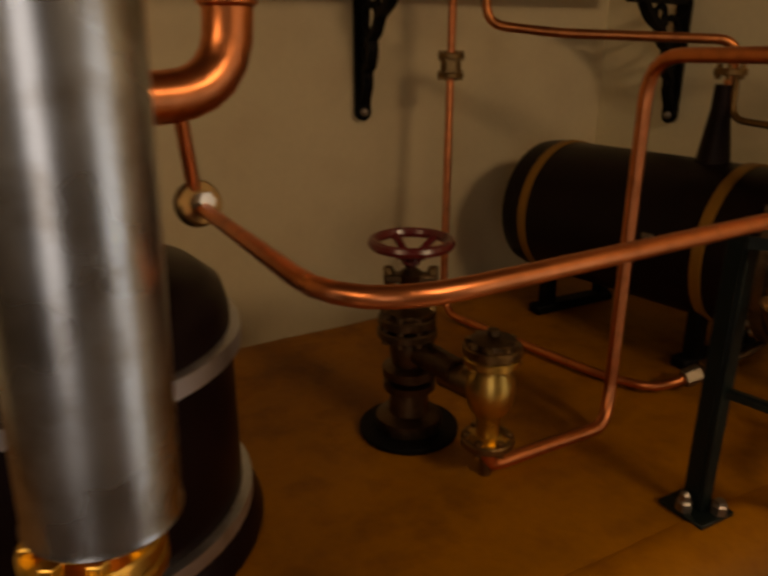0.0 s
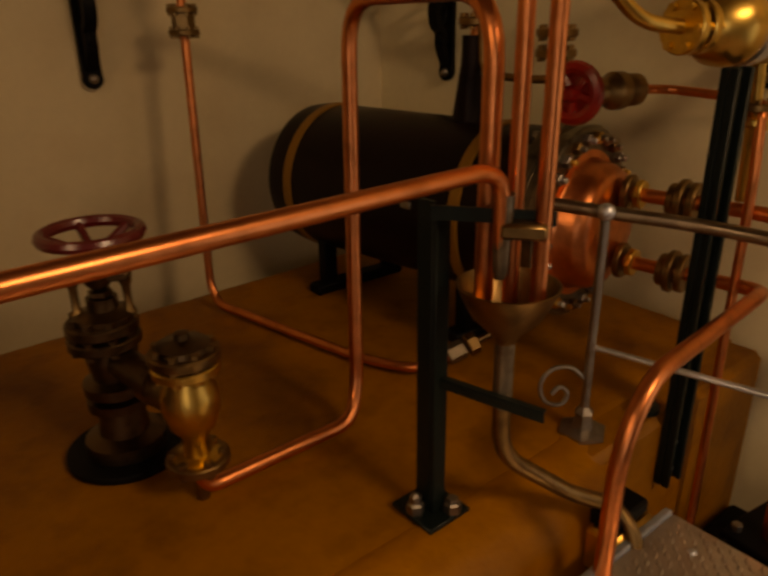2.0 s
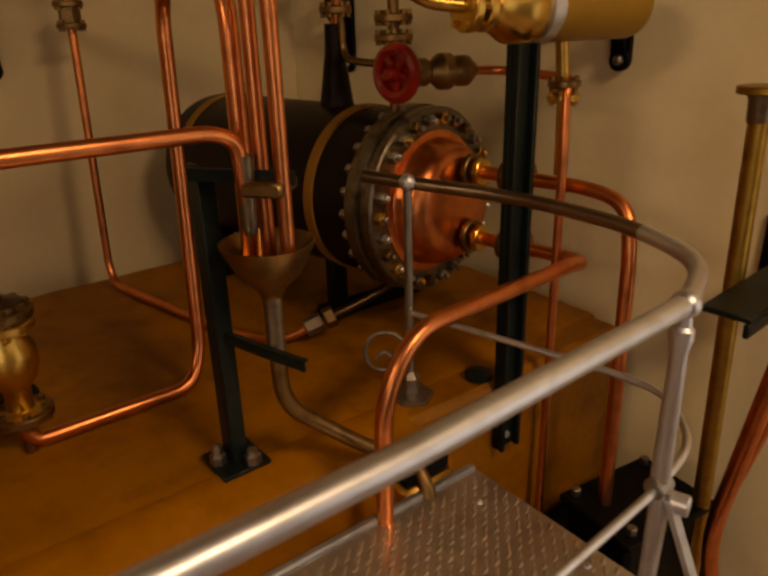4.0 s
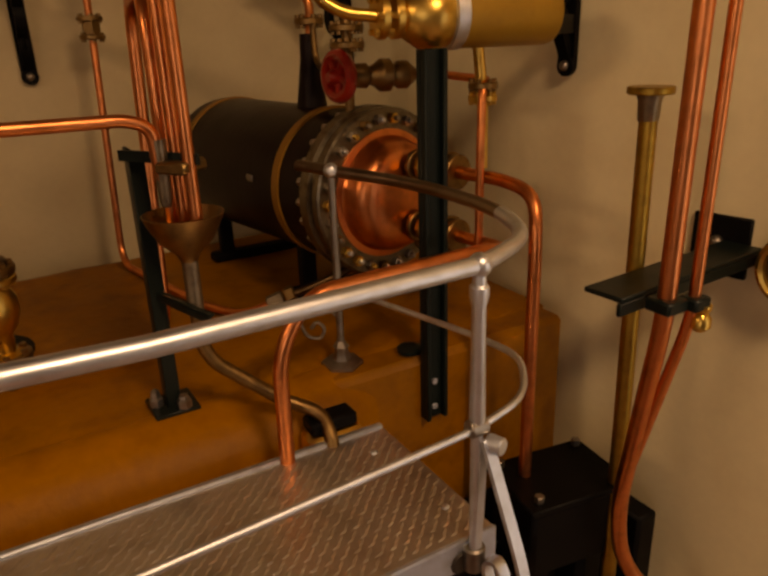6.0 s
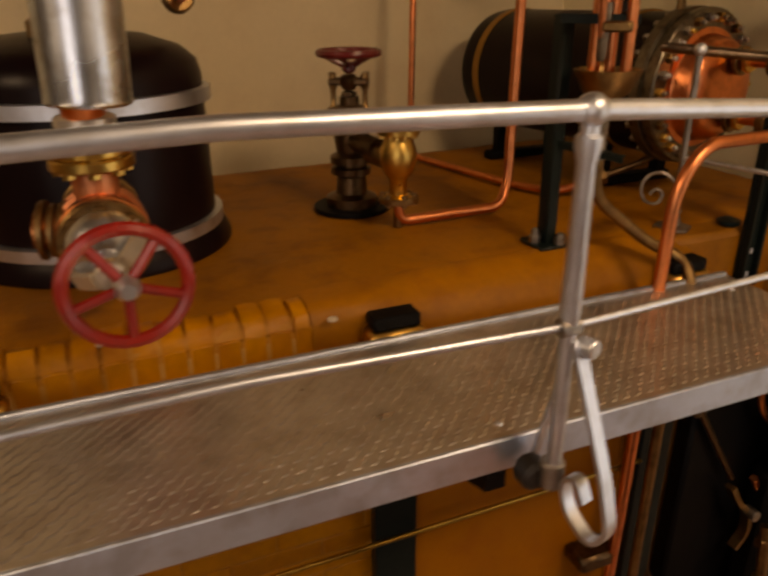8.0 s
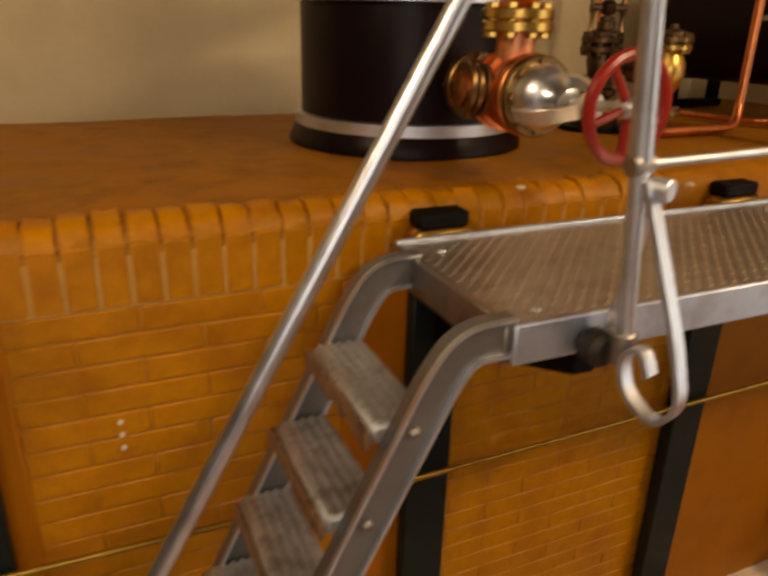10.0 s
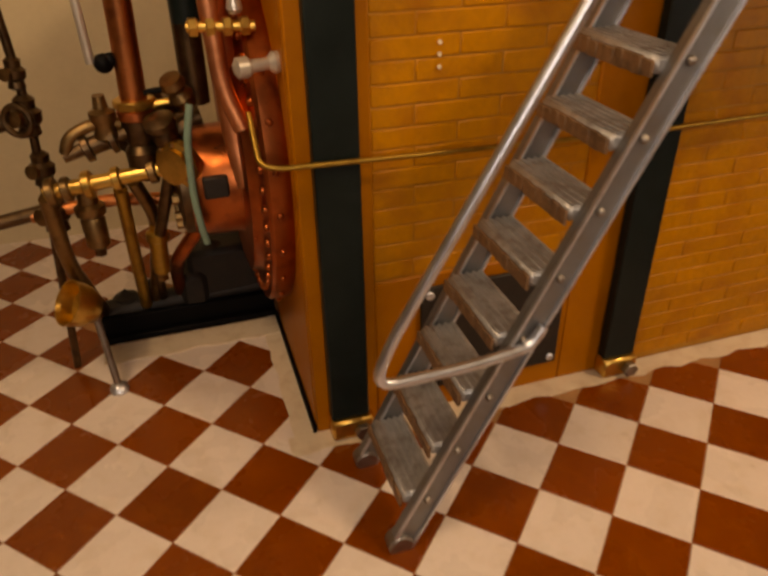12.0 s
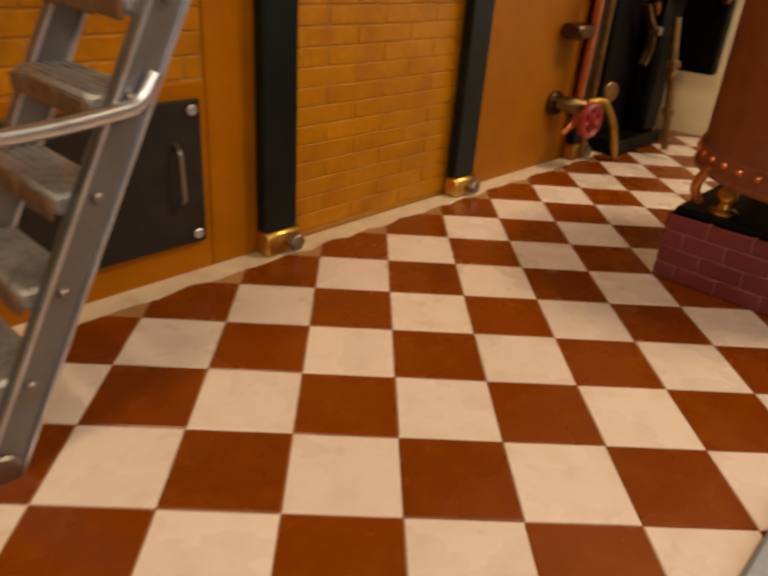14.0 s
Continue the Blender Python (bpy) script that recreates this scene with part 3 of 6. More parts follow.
# ---- rods and door on the face ----
rod = thing("brass_rod", (0.2, FACE - 0.06, 0.87), "thin brass rod running along the casing over the buckstays", "rod")
part("shaft", Mesh().tube([(-0.345, FACE + 0.05, 1.00), (-0.345, FACE - 0.05, 0.905), (-0.30, FACE - 0.062, 0.895), (0.70, FACE - 0.062, 0.868)], 0.007, 0.05, 10), DULL_BRASS, rod)
rod_r = thing("brass_rod", (1.2, FACE - 0.062, 0.87), "thin brass rod running along the casing to the next buckstay", "rod")
part("shaft", Mesh().tube([(0.70, FACE - 0.064, 0.868), (2.42, FACE - 0.064, 0.885)], 0.0068, 0.05, 10), DULL_BRASS, rod_r)
part("coupling", Mesh().hexagon((0.70, FACE - 0.064, 0.868), (1, 0, 0), 0.016, 0.03), BRASS, rod_r)
part("valve_body", Mesh().lathe([(0.012, -0.02), (0.022, -0.01), (0.022, 0.012), (0.010, 0.03)], (0.62, FACE - 0.062, 0.868), (1, 0, 0)), BRASS, rod_r)

door = thing("soot_door", (0.31, FACE - 0.006, 0.27), "black iron soot door with corner screws in the casing", "soot door")
plate = part("plate", Mesh().box((0.075, FACE - 0.018, 0.09), (0.55, FACE - 0.0035, 0.462), 0.005), SOOT, door)
part("handle", Mesh().tube([(0.47, FACE - 0.018, 0.36), (0.47, FACE - 0.045, 0.35), (0.475, FACE - 0.045, 0.22), (0.475, FACE - 0.018, 0.21)], 0.007, 0.02, 8), STEEL_DARK, door)
for sx, sz in ((0.10, 0.115), (0.525, 0.115), (0.10, 0.437), (0.525, 0.437)):
    part("screw", Mesh().disc((sx, FACE - 0.020, sz), (0, -1, 0), 0.014, 0.008, 12, 0.4), STEEL, door)

# cream plaster marks in a line on the face, and chips on the worn edge
for pz in (1.136, 1.108, 1.078):
    solo("plaster_mark", Mesh().disc((0.115, FACE - 0.004, pz), (0, -1, 0), 0.0058, 0.003, 10), BORDER, (0.115, FACE - 0.004, pz), "small cream plaster mark on the brick face", "mark", "plaster marks")
for chip in ((1.019, 0.452, TOP + 0.004), (1.495, 0.405, TOP - 0.012)):
    solo("paint_chip", Mesh().ball(chip, 0.012, 10, 0.5), BORDER, chip, "pale chip in the worn brick edge", "mark", "pale chips")

# ---- walkway ----
WZ, WY0, WY1, WX0, WX1 = 1.462, -0.068, 0.332, 0.655, 2.60
walkway = thing("walkway", (1.6, 0.12, WZ), "worn steel tread plate walkway beside the boiler casing", "walkway")
deck = part("deck", Mesh().box((WX0, WY0, WZ - 0.012), (WX1, WY1, WZ), 0.002), PLATE, walkway)
lugs = Mesh()
row, step = 0, 0.0285
y = WY0 + 0.02
while y < WY1 - 0.015:
    x = WX0 + 0.02 + (step / 2 if row % 2 else 0)
    while x < WX1 - 0.015:
        d = 1 if row % 2 else 0.55
        c, s = math.cos(d * 0.75), math.sin(d * 0.75)
        base = [(x + c * u - s * v, y + s * u + c * v, WZ) for u, v in ((-0.0135, 0), (0, -0.0054), (0.0135, 0), (0, 0.0054))]
        top = [(x + c * u - s * v, y + s * u + c * v, WZ + 0.0020) for u, v in ((-0.0075, 0), (0, -0.002), (0.0075, 0), (0, 0.002))]
        lugs.add(base + top, [(4, 5, 6, 7)] + [(k, (k + 1) % 4, 4 + (k + 1) % 4, 4 + k) for k in range(4)])
        x += step
    y += step * 0.5
    row += 1
part("tread_pattern", lugs, PLATE, deck, "small raised tread lugs", "stuff")
part("front_edge", Mesh().box((WX0 - 0.003, WY0 - 0.012, WZ - 0.062), (WX1, WY0 - 0.0005, WZ + 0.004), 0.003), EDGE_STEEL, walkway, "bright steel edge bar")
part("back_edge", Mesh().box((WX0, WY1 + 0.0005, WZ - 0.05), (WX1, WY1 + 0.018, WZ + 0.008), 0.004), EDGE_STEEL, walkway, "bright steel back edge")
part("end_edge", Mesh().box((WX0 - 0.014, WY0, WZ - 0.065), (WX0 - 0.0005, WY1 + 0.01, WZ + 0.004), 0.003), STEEL_DARK, walkway)
for wx, wy in ((0.72, 0.27), (0.72, -0.03), (1.62, 0.27), (1.66, -0.03), (2.530, 0.255), (2.555, 0.02)):
    part("rivet", Mesh().ball((wx, wy, WZ), 0.009, 10, 0.6), STEEL, walkway)
for bx in (0.79, 1.63, 2.475):
    br = part("bracket", Mesh().add([(bx - 0.02, FACE - 0.052, WZ - 0.26), (bx - 0.02, FACE - 0.052, WZ - 0.063), (bx - 0.02, WY0 - 0.01, WZ - 0.063), (bx - 0.02, WY0 - 0.01, WZ - 0.10),
                                     (bx + 0.02, FACE - 0.052, WZ - 0.26), (bx + 0.02, FACE - 0.052, WZ - 0.063), (bx + 0.02, WY0 - 0.01, WZ - 0.063), (bx + 0.02, WY0 - 0.01, WZ - 0.10)],
                                    [(0, 1, 2, 3), (7, 6, 5, 4), (0, 4, 5, 1), (1, 5, 6, 2), (2, 6, 7, 3), (3, 7, 4, 0)]), BLACK, walkway, "black iron bracket")

# ---- guard rail ----
RZ, MZ, RY = 2.012, 1.704, -0.135


def rail_y(x):
    return RY - 0.018 * (x - 0.745) / 0.955 if x < 1.7 else -0.153 + 0.061 * (x - 1.7) / 0.84


def rail_z(x):
    return 2.020 + 0.028 * (x - 0.745) if x < 1.2 else 2.033 - 0.022 * (x - 1.2) if x < 1.7 else 2.022 - 0.066 * (x - 1.7) if x < 2.04 else 2.0 - 0.022 * (x - 2.04)


rail = thing("guard_rail", (1.65, RY, WZ), "polished steel guard rail with scroll braces on the walkway", "guard rail")
part("top_rail", Mesh().tube([(0.745, rail_y(0.745), rail_z(0.745)), (1.2, rail_y(1.2), rail_z(1.2)), (1.70, rail_y(1.70), rail_z(1.70)), (2.04, rail_y(2.04), rail_z(2.04)), (2.545, rail_y(2.545), rail_z(2.545))], 0.0145, 0.02, 14), STEEL, rail)
bend = rounded([Vector(p) for p in ((2.545, rail_y(2.545), rail_z(2.545)), (2.688, -0.035, 1.995), (2.758, 0.13, 2.0), (2.735, 0.38, 2.012), (2.618, 0.59, 2.026), (2.578, 0.67, 2.032))], 0.16)
# From here on the bent rail takes the darker metal.
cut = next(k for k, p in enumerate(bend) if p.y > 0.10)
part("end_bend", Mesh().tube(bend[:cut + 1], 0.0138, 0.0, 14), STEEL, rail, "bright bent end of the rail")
part("end_rail", Mesh().tube(bend[cut:], 0.0136, 0.0, 14), RAIL_DARK, rail, "darker bronze-grey return of the rail")
part("mid_rail", Mesh().tube([(0.80, RY, MZ), (1.2, rail_y(1.2), MZ + 0.012), (1.70, rail_y(1.70), MZ), (2.54, rail_y(2.54), MZ - 0.004), (2.66, -0.075, MZ + 0.012), (2.735, 0.02, MZ + 0.03), (2.72, 0.16, MZ + 0.03), (2.62, 0.57, MZ + 0.03)], 0.0068, 0.05, 10), STEEL, rail)


def rail_post(px, lean=0.0, k=1.0):
    RY, RZ = rail_y(px), rail_z(px)
    post = part("post", Mesh().lathe([(r * k, z) for r, z in ((0.013, WZ - 0.05), (0.0125, MZ - 0.02), (0.0145, MZ), (0.0165, MZ + 0.02), (0.0135, RZ - 0.07), (0.019, RZ - 0.05), (0.019, RZ - 0.035), (0.0135, RZ - 0.03), (0.013, RZ - 0.012))],
                                     (px - lean * WZ, RY, 0), (lean, 0, 1), 12), STEEL, rail)
    part("ball_joint", Mesh().ball((px + lean * 0.55, RY, RZ), 0.0235 * k, 16), STEEL, post)
    px += lean * 0.24
    part("collar", Mesh().disc((px, RY, MZ), (1, 0, 0), 0.016, 0.035), STEEL_DARK, post)
    knob = part("knob", Mesh().disc((px + 0.022, RY - 0.022, MZ - 0.03), (0.35, -1, 0), 0.016, 0.03), STEEL, post)
    y0 = RY - 0.012
    loop = [(px + 0.01, y0, MZ - 0.02), (px + 0.024, y0 - 0.085, MZ - 0.23), (px + 0.024, y0 - 0.110, MZ - 0.31), (px + 0.02, y0 - 0.075, MZ - 0.355), (px + 0.015, y0 - 0.015, MZ - 0.325), (px + 0.012, y0 - 0.005, MZ - 0.27), (px + 0.012, y0 - 0.04, MZ - 0.245), (px + 0.012, y0 - 0.06, MZ - 0.28)]
    part("scroll_brace", Mesh().strip(loop, 0.024, 0.008, (1, 0.25, 0), 0.05), STEEL, post)
    px -= lean * 0.24
    part("stay", Mesh().strip([(px + 0.005, y0, MZ - 0.03), (px, WY0 - 0.03, WZ - 0.03)], 0.016, 0.005, (1, 0, 0)), STEEL, post)
    part("rosette", Mesh().disc((px - 0.02, RY + 0.03, WZ - 0.04), (0, -1, 0), 0.029, 0.045, 10, 0.3), SOOT, post, "worn dark cast rosette")
    part("socket", Mesh().disc((px, RY + 0.004, WZ - 0.03), (0, 0, 1), 0.021, 0.05), STEEL_DARK, post)


for px, lean, k in ((0.803, -0.105, 1.0), (1.69, 0.0, 1.0), (2.54, 0.0, 0.85)):
    rail_post(px, lean, k)
endpost = part("end_post", Mesh().lathe([(0.011, TOP + 0.01), (0.0095, TOP + 0.1), (0.0095, RZ)], (2.618, 0.570, 0), (0, 0, 1), 12), STEEL_DARK, rail)
part("ball_joint", Mesh().ball((2.618, 0.570, RZ + 0.016), 0.018, 14), STEEL, endpost)
part("foot", Mesh().lathe([(0.055, TOP + 0.003), (0.055, TOP + 0.012), (0.025, TOP + 0.02), (0.018, TOP + 0.045), (0.022, TOP + 0.055), (0.012, TOP + 0.07)], (2.618, 0.570, 0), (0, 0, 1), 6), STEEL_DARK, endpost, "worn cast foot")
curl = [(2.618 + dx, 0.570 + dy, dz) for dx, dy, dz in ((-0.004, 0.004, 1.655), (-0.03, 0.022, 1.690), (-0.064, 0.05, 1.686), (-0.085, 0.065, 1.645), (-0.070, 0.055, 1.598), (-0.040, 0.03, 1.592), (-0.030, 0.024, 1.625), (-0.048, 0.037, 1.643), (-0.060, 0.046, 1.622))]
part("scroll_brace", Mesh().tube(curl, 0.0055, 0.04, 8), STEEL_DARK, endpost)

# ---- ladder ----
ladder = thing("ladder", (0.0, 0.1, 0), "steep steel ladder with grey treads and a looped handrail", "ladder")
LT, LB = Vector((0.540, 0, 1.385)), Vector((-0.155, 0, 0.0))
dirl = (LT - LB).normalized()
for y in (-0.052, 0.255):
    pts = [LB, LT, LT + Vector((0.040, 0, 0.055)), Vector((0.66, 0, 1.442))]
    path = rounded(pts, 0.07)
    verts, faces, n = [], [], len(path)
    for i, p in enumerate(path):
        d = (path[min(i + 1, n - 1)] - path[max(i - 1, 0)]).normalized()
        w = Vector((-d.z, 0, d.x))
        verts += [p + Vector((0, y, 0)) + w * b + Vector((0, c, 0)) for b, c in ((-0.032, -0.012), (0.032, -0.012), (0.032, 0.012), (-0.032, 0.012))]
    for i in range(n - 1):
        faces += [(i * 4 + k, i * 4 + 4 + k, i * 4 + 4 + (k + 1) % 4, i * 4 + (k + 1) % 4) for k in range(4)]
    faces += [(0, 1, 2, 3), tuple(range(n * 4 - 1, n * 4 - 5, -1))]
    stile = part("stile", Mesh().add(verts, faces), STILE, ladder, "grey steel channel stile")
    face_y = y - 0.0125
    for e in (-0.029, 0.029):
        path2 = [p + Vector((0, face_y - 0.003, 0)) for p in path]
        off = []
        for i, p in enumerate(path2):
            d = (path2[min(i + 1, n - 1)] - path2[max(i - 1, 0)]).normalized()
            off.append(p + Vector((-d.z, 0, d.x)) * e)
        part("flange_edge", Mesh().strip(off, 0.008, 0.006, (0, 1, 0), 0.0), STEEL, stile, "bright steel edge strip")
    part("shoe", Mesh().disc(LB + Vector((0.005, y, 0.018)), (0, 1, 0), 0.034, 0.045), STEEL_DARK, stile)
for k in range(9):
    z = 1.316 - 0.1445 * k
    p = LB + dirl * ((z - LB.z) / dirl.z)
    tread = part("tread", Mesh().box((p.x - 0.062, -0.039, z - 0.030), (p.x + 0.040, 0.242, z + 0.006), 0.013), TREAD, ladder, "grey worn ribbed tread")
    lip, rl = Mesh(), random.Random(40 + k)
    for q in range(9):
        y0 = -0.037 + 0.031 * q
        lip.box((p.x - 0.068 - rl.uniform(0, 0.004), y0, z - 0.034 - rl.uniform(0, 0.004)), (p.x - 0.0615, y0 + 0.0305, z + rl.uniform(-0.004, 0.002)), 0.003)
    part("lip", lip, TREAD_LIP, tread, "ragged brown front lip")
    for rr in range(5):
        part("rib", Mesh().box((p.x - 0.050 + 0.018 * rr, -0.035, z + 0.0055), (p.x - 0.041 + 0.018 * rr, 0.238, z + 0.0090), 0.0022), TREAD, tread)
    part("rivet", Mesh().ball(p + Vector((-0.006, -0.0665, 0.0)), 0.010, 10), STEEL_DARK, tread)
part("handrail", Mesh().tube([(0.75, -0.133, 2.012), (0.615, -0.085, 2.06), (-0.172, -0.070, 0.66), (-0.215, -0.078, 0.56), (0.0, -0.082, 0.565), (0.145, -0.082, 0.585), (0.175, -0.079, 0.63)], 0.0125, 0.09, 14), CHROME, ladder, "bright tubular handrail")
# ---- steam dome and main stop valve ----
dome = thing("steam_dome", (1.05, 1.13, TOP), "dark lagged steam dome with two bright steel bands", "steam dome")
DX, DY, DR = 1.05, 1.13, 0.328
shell = part("cover", Mesh().lathe([(DR - 0.01, TOP + 0.03), (DR - 0.01, 1.98), (DR - 0.02, 2.02), (DR - 0.06, 2.055), (DR - 0.15, 2.085), (0.05, 2.10), (0.0, 2.10)], (DX, DY, 0), (0, 0, 1), 64), DOME_COVER, dome)
part("base_ring", Mesh().lathe([(DR + 0.028, TOP + 0.006), (DR + 0.028, TOP + 0.02), (DR + 0.014, TOP + 0.05), (DR + 0.004, TOP + 0.07), (DR - 0.02, TOP + 0.08)], (DX, DY, 0), (0, 0, 1), 64), DOME_COVER, dome, "flared dark base ring")
for z in (1.575, 1.915):
    part("band", Mesh().lathe([(DR - 0.005, z), (DR + 0.009, z + 0.002), (DR + 0.009, z + 0.036), (DR - 0.005, z + 0.038)], (DX, DY, 0), (0, 0, 1), 64), STEEL, dome, "bright steel band")

VX, VY, VZ = 1.06, 0.585, 1.72
stop = thing("steam_stop_valve", (VX, VY, TOP), "brass steam stop valve with a red handwheel, flanged to the dome", "valve")
body = part("body", Mesh().lathe([(0.035, -0.16), (0.045, -0.10), (0.070, -0.05), (0.078, 0.0), (0.070, 0.05), (0.05, 0.09), (0.04, 0.12)], (VX, VY + 0.01, VZ), (0, 1, 0), 24), COPPER_DULL, stop)
for d, r in ((-0.048, 0.088), (-0.026, 0.080), (-0.004, 0.092), (0.020, 0.080), (0.044, 0.090), (0.068, 0.076)):
    part("coupling_ring", Mesh().lathe([(r - 0.012, -0.009), (r, -0.006), (r, 0.006), (r - 0.012, 0.009)], (VX, VY + d, VZ), (0, 1, 0), 28), COPPER, body, "bright copper coupling ring")
flange(stop, (VX, VY + 0.165, VZ), (0, 1, 0), 0.085, 0.03, BRONZE, 8)
part("neck", Mesh().tube([(VX, VY + 0.13, VZ), (VX, DY - DR + 0.02, VZ)], 0.045, seg=18), COPPER, stop)
branch = part("side_branch", Mesh().lathe([(0.035, 0), (0.042, 0.05), (0.040, 0.13), (0.0, 0.135)], (VX, VY, VZ), (-0.85, 0.15, 0.06), 18), COPPER_DULL, stop)
for d, r in ((0.075, 0.060), (0.095, 0.056), (0.115, 0.062)):
    part("branch_ring", Mesh().disc(Vector((VX, VY, VZ)) + Vector((-0.98, 0.173, 0.069)) * d, (-0.85, 0.15, 0.06), r, 0.012, 22), BRONZE, branch)
part("riser", Mesh().lathe([(0.045, 0.0), (0.045, 0.12), (0.042, 0.26)], (VX, VY, VZ), (0, 0, 1), 18), PINK_COPPER, stop)
flange(stop, (VX, VY, 1.865), (0, 0, 1), 0.082, 0.024, BRASS, 8)
flange(stop, (VX, VY, 1.892), (0, 0, 1), 0.082, 0.024, BRASS, 8)
flange(stop, (VX, VY - 0.075, VZ), (0, 1, 0), 0.092, 0.026, COPPER_DULL, 8, "bonnet_flange")
flange(stop, (VX, VY - 0.103, VZ), (0, 1, 0), 0.090, 0.022, BRONZE, 8, "bonnet_flange")
part("bonnet", Mesh().lathe([(0.072, 0.112), (0.074, 0.128), (0.066, 0.150), (0.050, 0.168), (0.034, 0.178), (0.026, 0.20), (0.030, 0.206), (0.030, 0.222), (0.016, 0.228)], (VX, VY, VZ), (0, -1, 0), 28), CHROME, stop, "polished silver-white bonnet")
for s_ in (-1, 1):
    part("yoke_arm", Mesh().strip([(VX + s_ * 0.064, VY - 0.115, VZ + s_ * 0.035), (VX + s_ * 0.066, VY - 0.17, VZ + s_ * 0.036), (VX + s_ * 0.050, VY - 0.225, VZ + s_ * 0.026), (VX + s_ * 0.022, VY - 0.275, VZ + s_ * 0.010)], 0.030, 0.012, (0.4, 0, -0.9), 0.04), WHITE_METAL, stop, "bright white metal yoke arm")
part("yoke_boss", Mesh().disc((VX + 0.004, VY - 0.278, VZ), (0, 1, 0), 0.028, 0.03), WHITE_METAL, stop)
part("stem", Mesh().tube([(VX, VY - 0.2, VZ), (VX + 0.018, 0.225, VZ + 0.005)], 0.011), STEEL, stop)
hand_wheel(stop, (VX + 0.026, 0.225, VZ + 0.005), (0.06, -1, 0), 0.100, 0.0125, RED, 5, 0.22)
column = thing("steam_column", (VX, VY, 1.95), "polished nickel clad steam pipe rising over the stop valve", "steam pipe")
part("cladding", Mesh().lathe([(0.04, 1.985), (0.074, 1.987), (0.079, 1.993), (0.077, 2.0), (0.077, 2.4), (0.077, 3.88)], (VX - 0.055, 0.50, 0), (0.035, 0, 1), 40), NICKEL, column)
part("core_pipe", Mesh().tube([(VX, VY, 1.905), (VX, 0.50, 2.05)], 0.040, seg=18), COPPER, column)
part("foot_collar", Mesh().lathe([(0.05, 1.935), (0.058, 1.94), (0.058, 1.955), (0.05, 1.96)], (VX, VY - 0.02, 0), (0, 0, 1), 24), WHITE_METAL, column)

# ---- safety valve, big elbow and drain ----
safety = thing("safety_valve", (1.05, 1.0, 2.10), "tarnished bronze safety valve on top of the dome", "valve")
part("body", Mesh().lathe([(0.09, 2.085), (0.09, 2.12), (0.06, 2.14), (0.065, 2.25), (0.09, 2.33), (0.09, 2.42), (0.05, 2.47), (0.05, 2.75)], (1.05, 1.0, 0), (0, 0, 1), 24), BRONZE, safety)
flange(safety, (1.16, 1.0, 2.36), (1, 0.05, 0), 0.078, 0.03, BRONZE, 8)
elbow = thing("exhaust_elbow", (1.29, 1.01, 2.36), "thick polished copper elbow rising from the safety valve", "pipe")
part("pipe", Mesh().tube([(1.11, 0.99, 2.36), (1.395, 1.05, 2.36), (1.395, 1.05, 3.89)], 0.043, 0.13, 20), COPPER, elbow)
flange(elbow, (1.19, 1.003, 2.36), (1, 0.05, 0), 0.078, 0.026, BRASS, 8)
part("sleeve", Mesh().lathe([(0.045, 2.50), (0.05, 2.505), (0.05, 2.60), (0.045, 2.605)], (1.395, 1.05, 0), (0, 0, 1), 24), COPPER, elbow)
drain = thing("drain_pipe", (1.7, 0.45, 2.2), "long polished copper drain pipe crossing above the casing to the funnel", "pipe")
part("drop", Mesh().tube([(1.30, 1.04, 2.33), (1.317, 1.07, 2.20)], 0.013), COPPER, drain)
cock = part("cock", Mesh().disc((1.322, 1.07, 2.172), (0.25, -1, 0.3), 0.042, 0.03), BRONZE, drain, "round bronze drain cock")
part("cock_nut", Mesh().hexagon((1.327, 1.043, 2.18), (0.25, -1, 0.3), 0.018, 0.03), STEEL, cock)
part("pipe", Mesh().tube([(1.325, 1.045, 2.168), (1.30, 0.385, 2.205), (2.165, 0.475, 2.190), (2.205, 0.478, 2.172), (2.213, 0.48, 2.07)], 0.0125, 0.15, 14), COPPER, drain)
part("nozzle", Mesh().lathe([(0.009, 2.02), (0.012, 2.03), (0.015, 2.10), (0.017, 2.15)], (2.214, 0.48, 0), (0, 0, 1), 12), TINNED, drain, "grey soldered nozzle")

# ---- feed stop valve with the check valve ----
FX, FY = 1.815, 1.155
feed = thing("feed_stop_valve", (FX, FY, TOP), "tarnished bronze globe valve with a dark red handwheel on the casing", "valve")
part("floor_plate", Mesh().disc((FX, FY, TOP + 0.012), (0, 0, 1), 0.125, 0.016, 32), BLACK, feed, "round black floor plate")
part("body", Mesh().lathe([(0.082, 1.53), (0.082, 1.570), (0.052, 1.582), (0.046, 1.635), (0.064, 1.645), (0.064, 1.664), (0.048, 1.669), (0.048, 1.676), (0.066, 1.681), (0.066, 1.702), (0.044, 1.712), (0.052, 1.76), (0.042, 1.80), (0.06, 1.83), (0.06, 1.85), (0.03, 1.86), (0.03, 1.885)], (FX, FY, 0), (0, 0, 1), 24), BRONZE_DARK, feed)
flange(feed, (FX - 0.008, FY, 1.826), (0, 0, 1), 0.070, 0.024, BRONZE_DARK, 8)
flange(feed, (FX - 0.008, FY, 1.795), (0, 0, 1), 0.072, 0.022, BRONZE_DARK, 8)
ux, uy = math.cos(math.radians(-31)), math.sin(math.radians(-31))
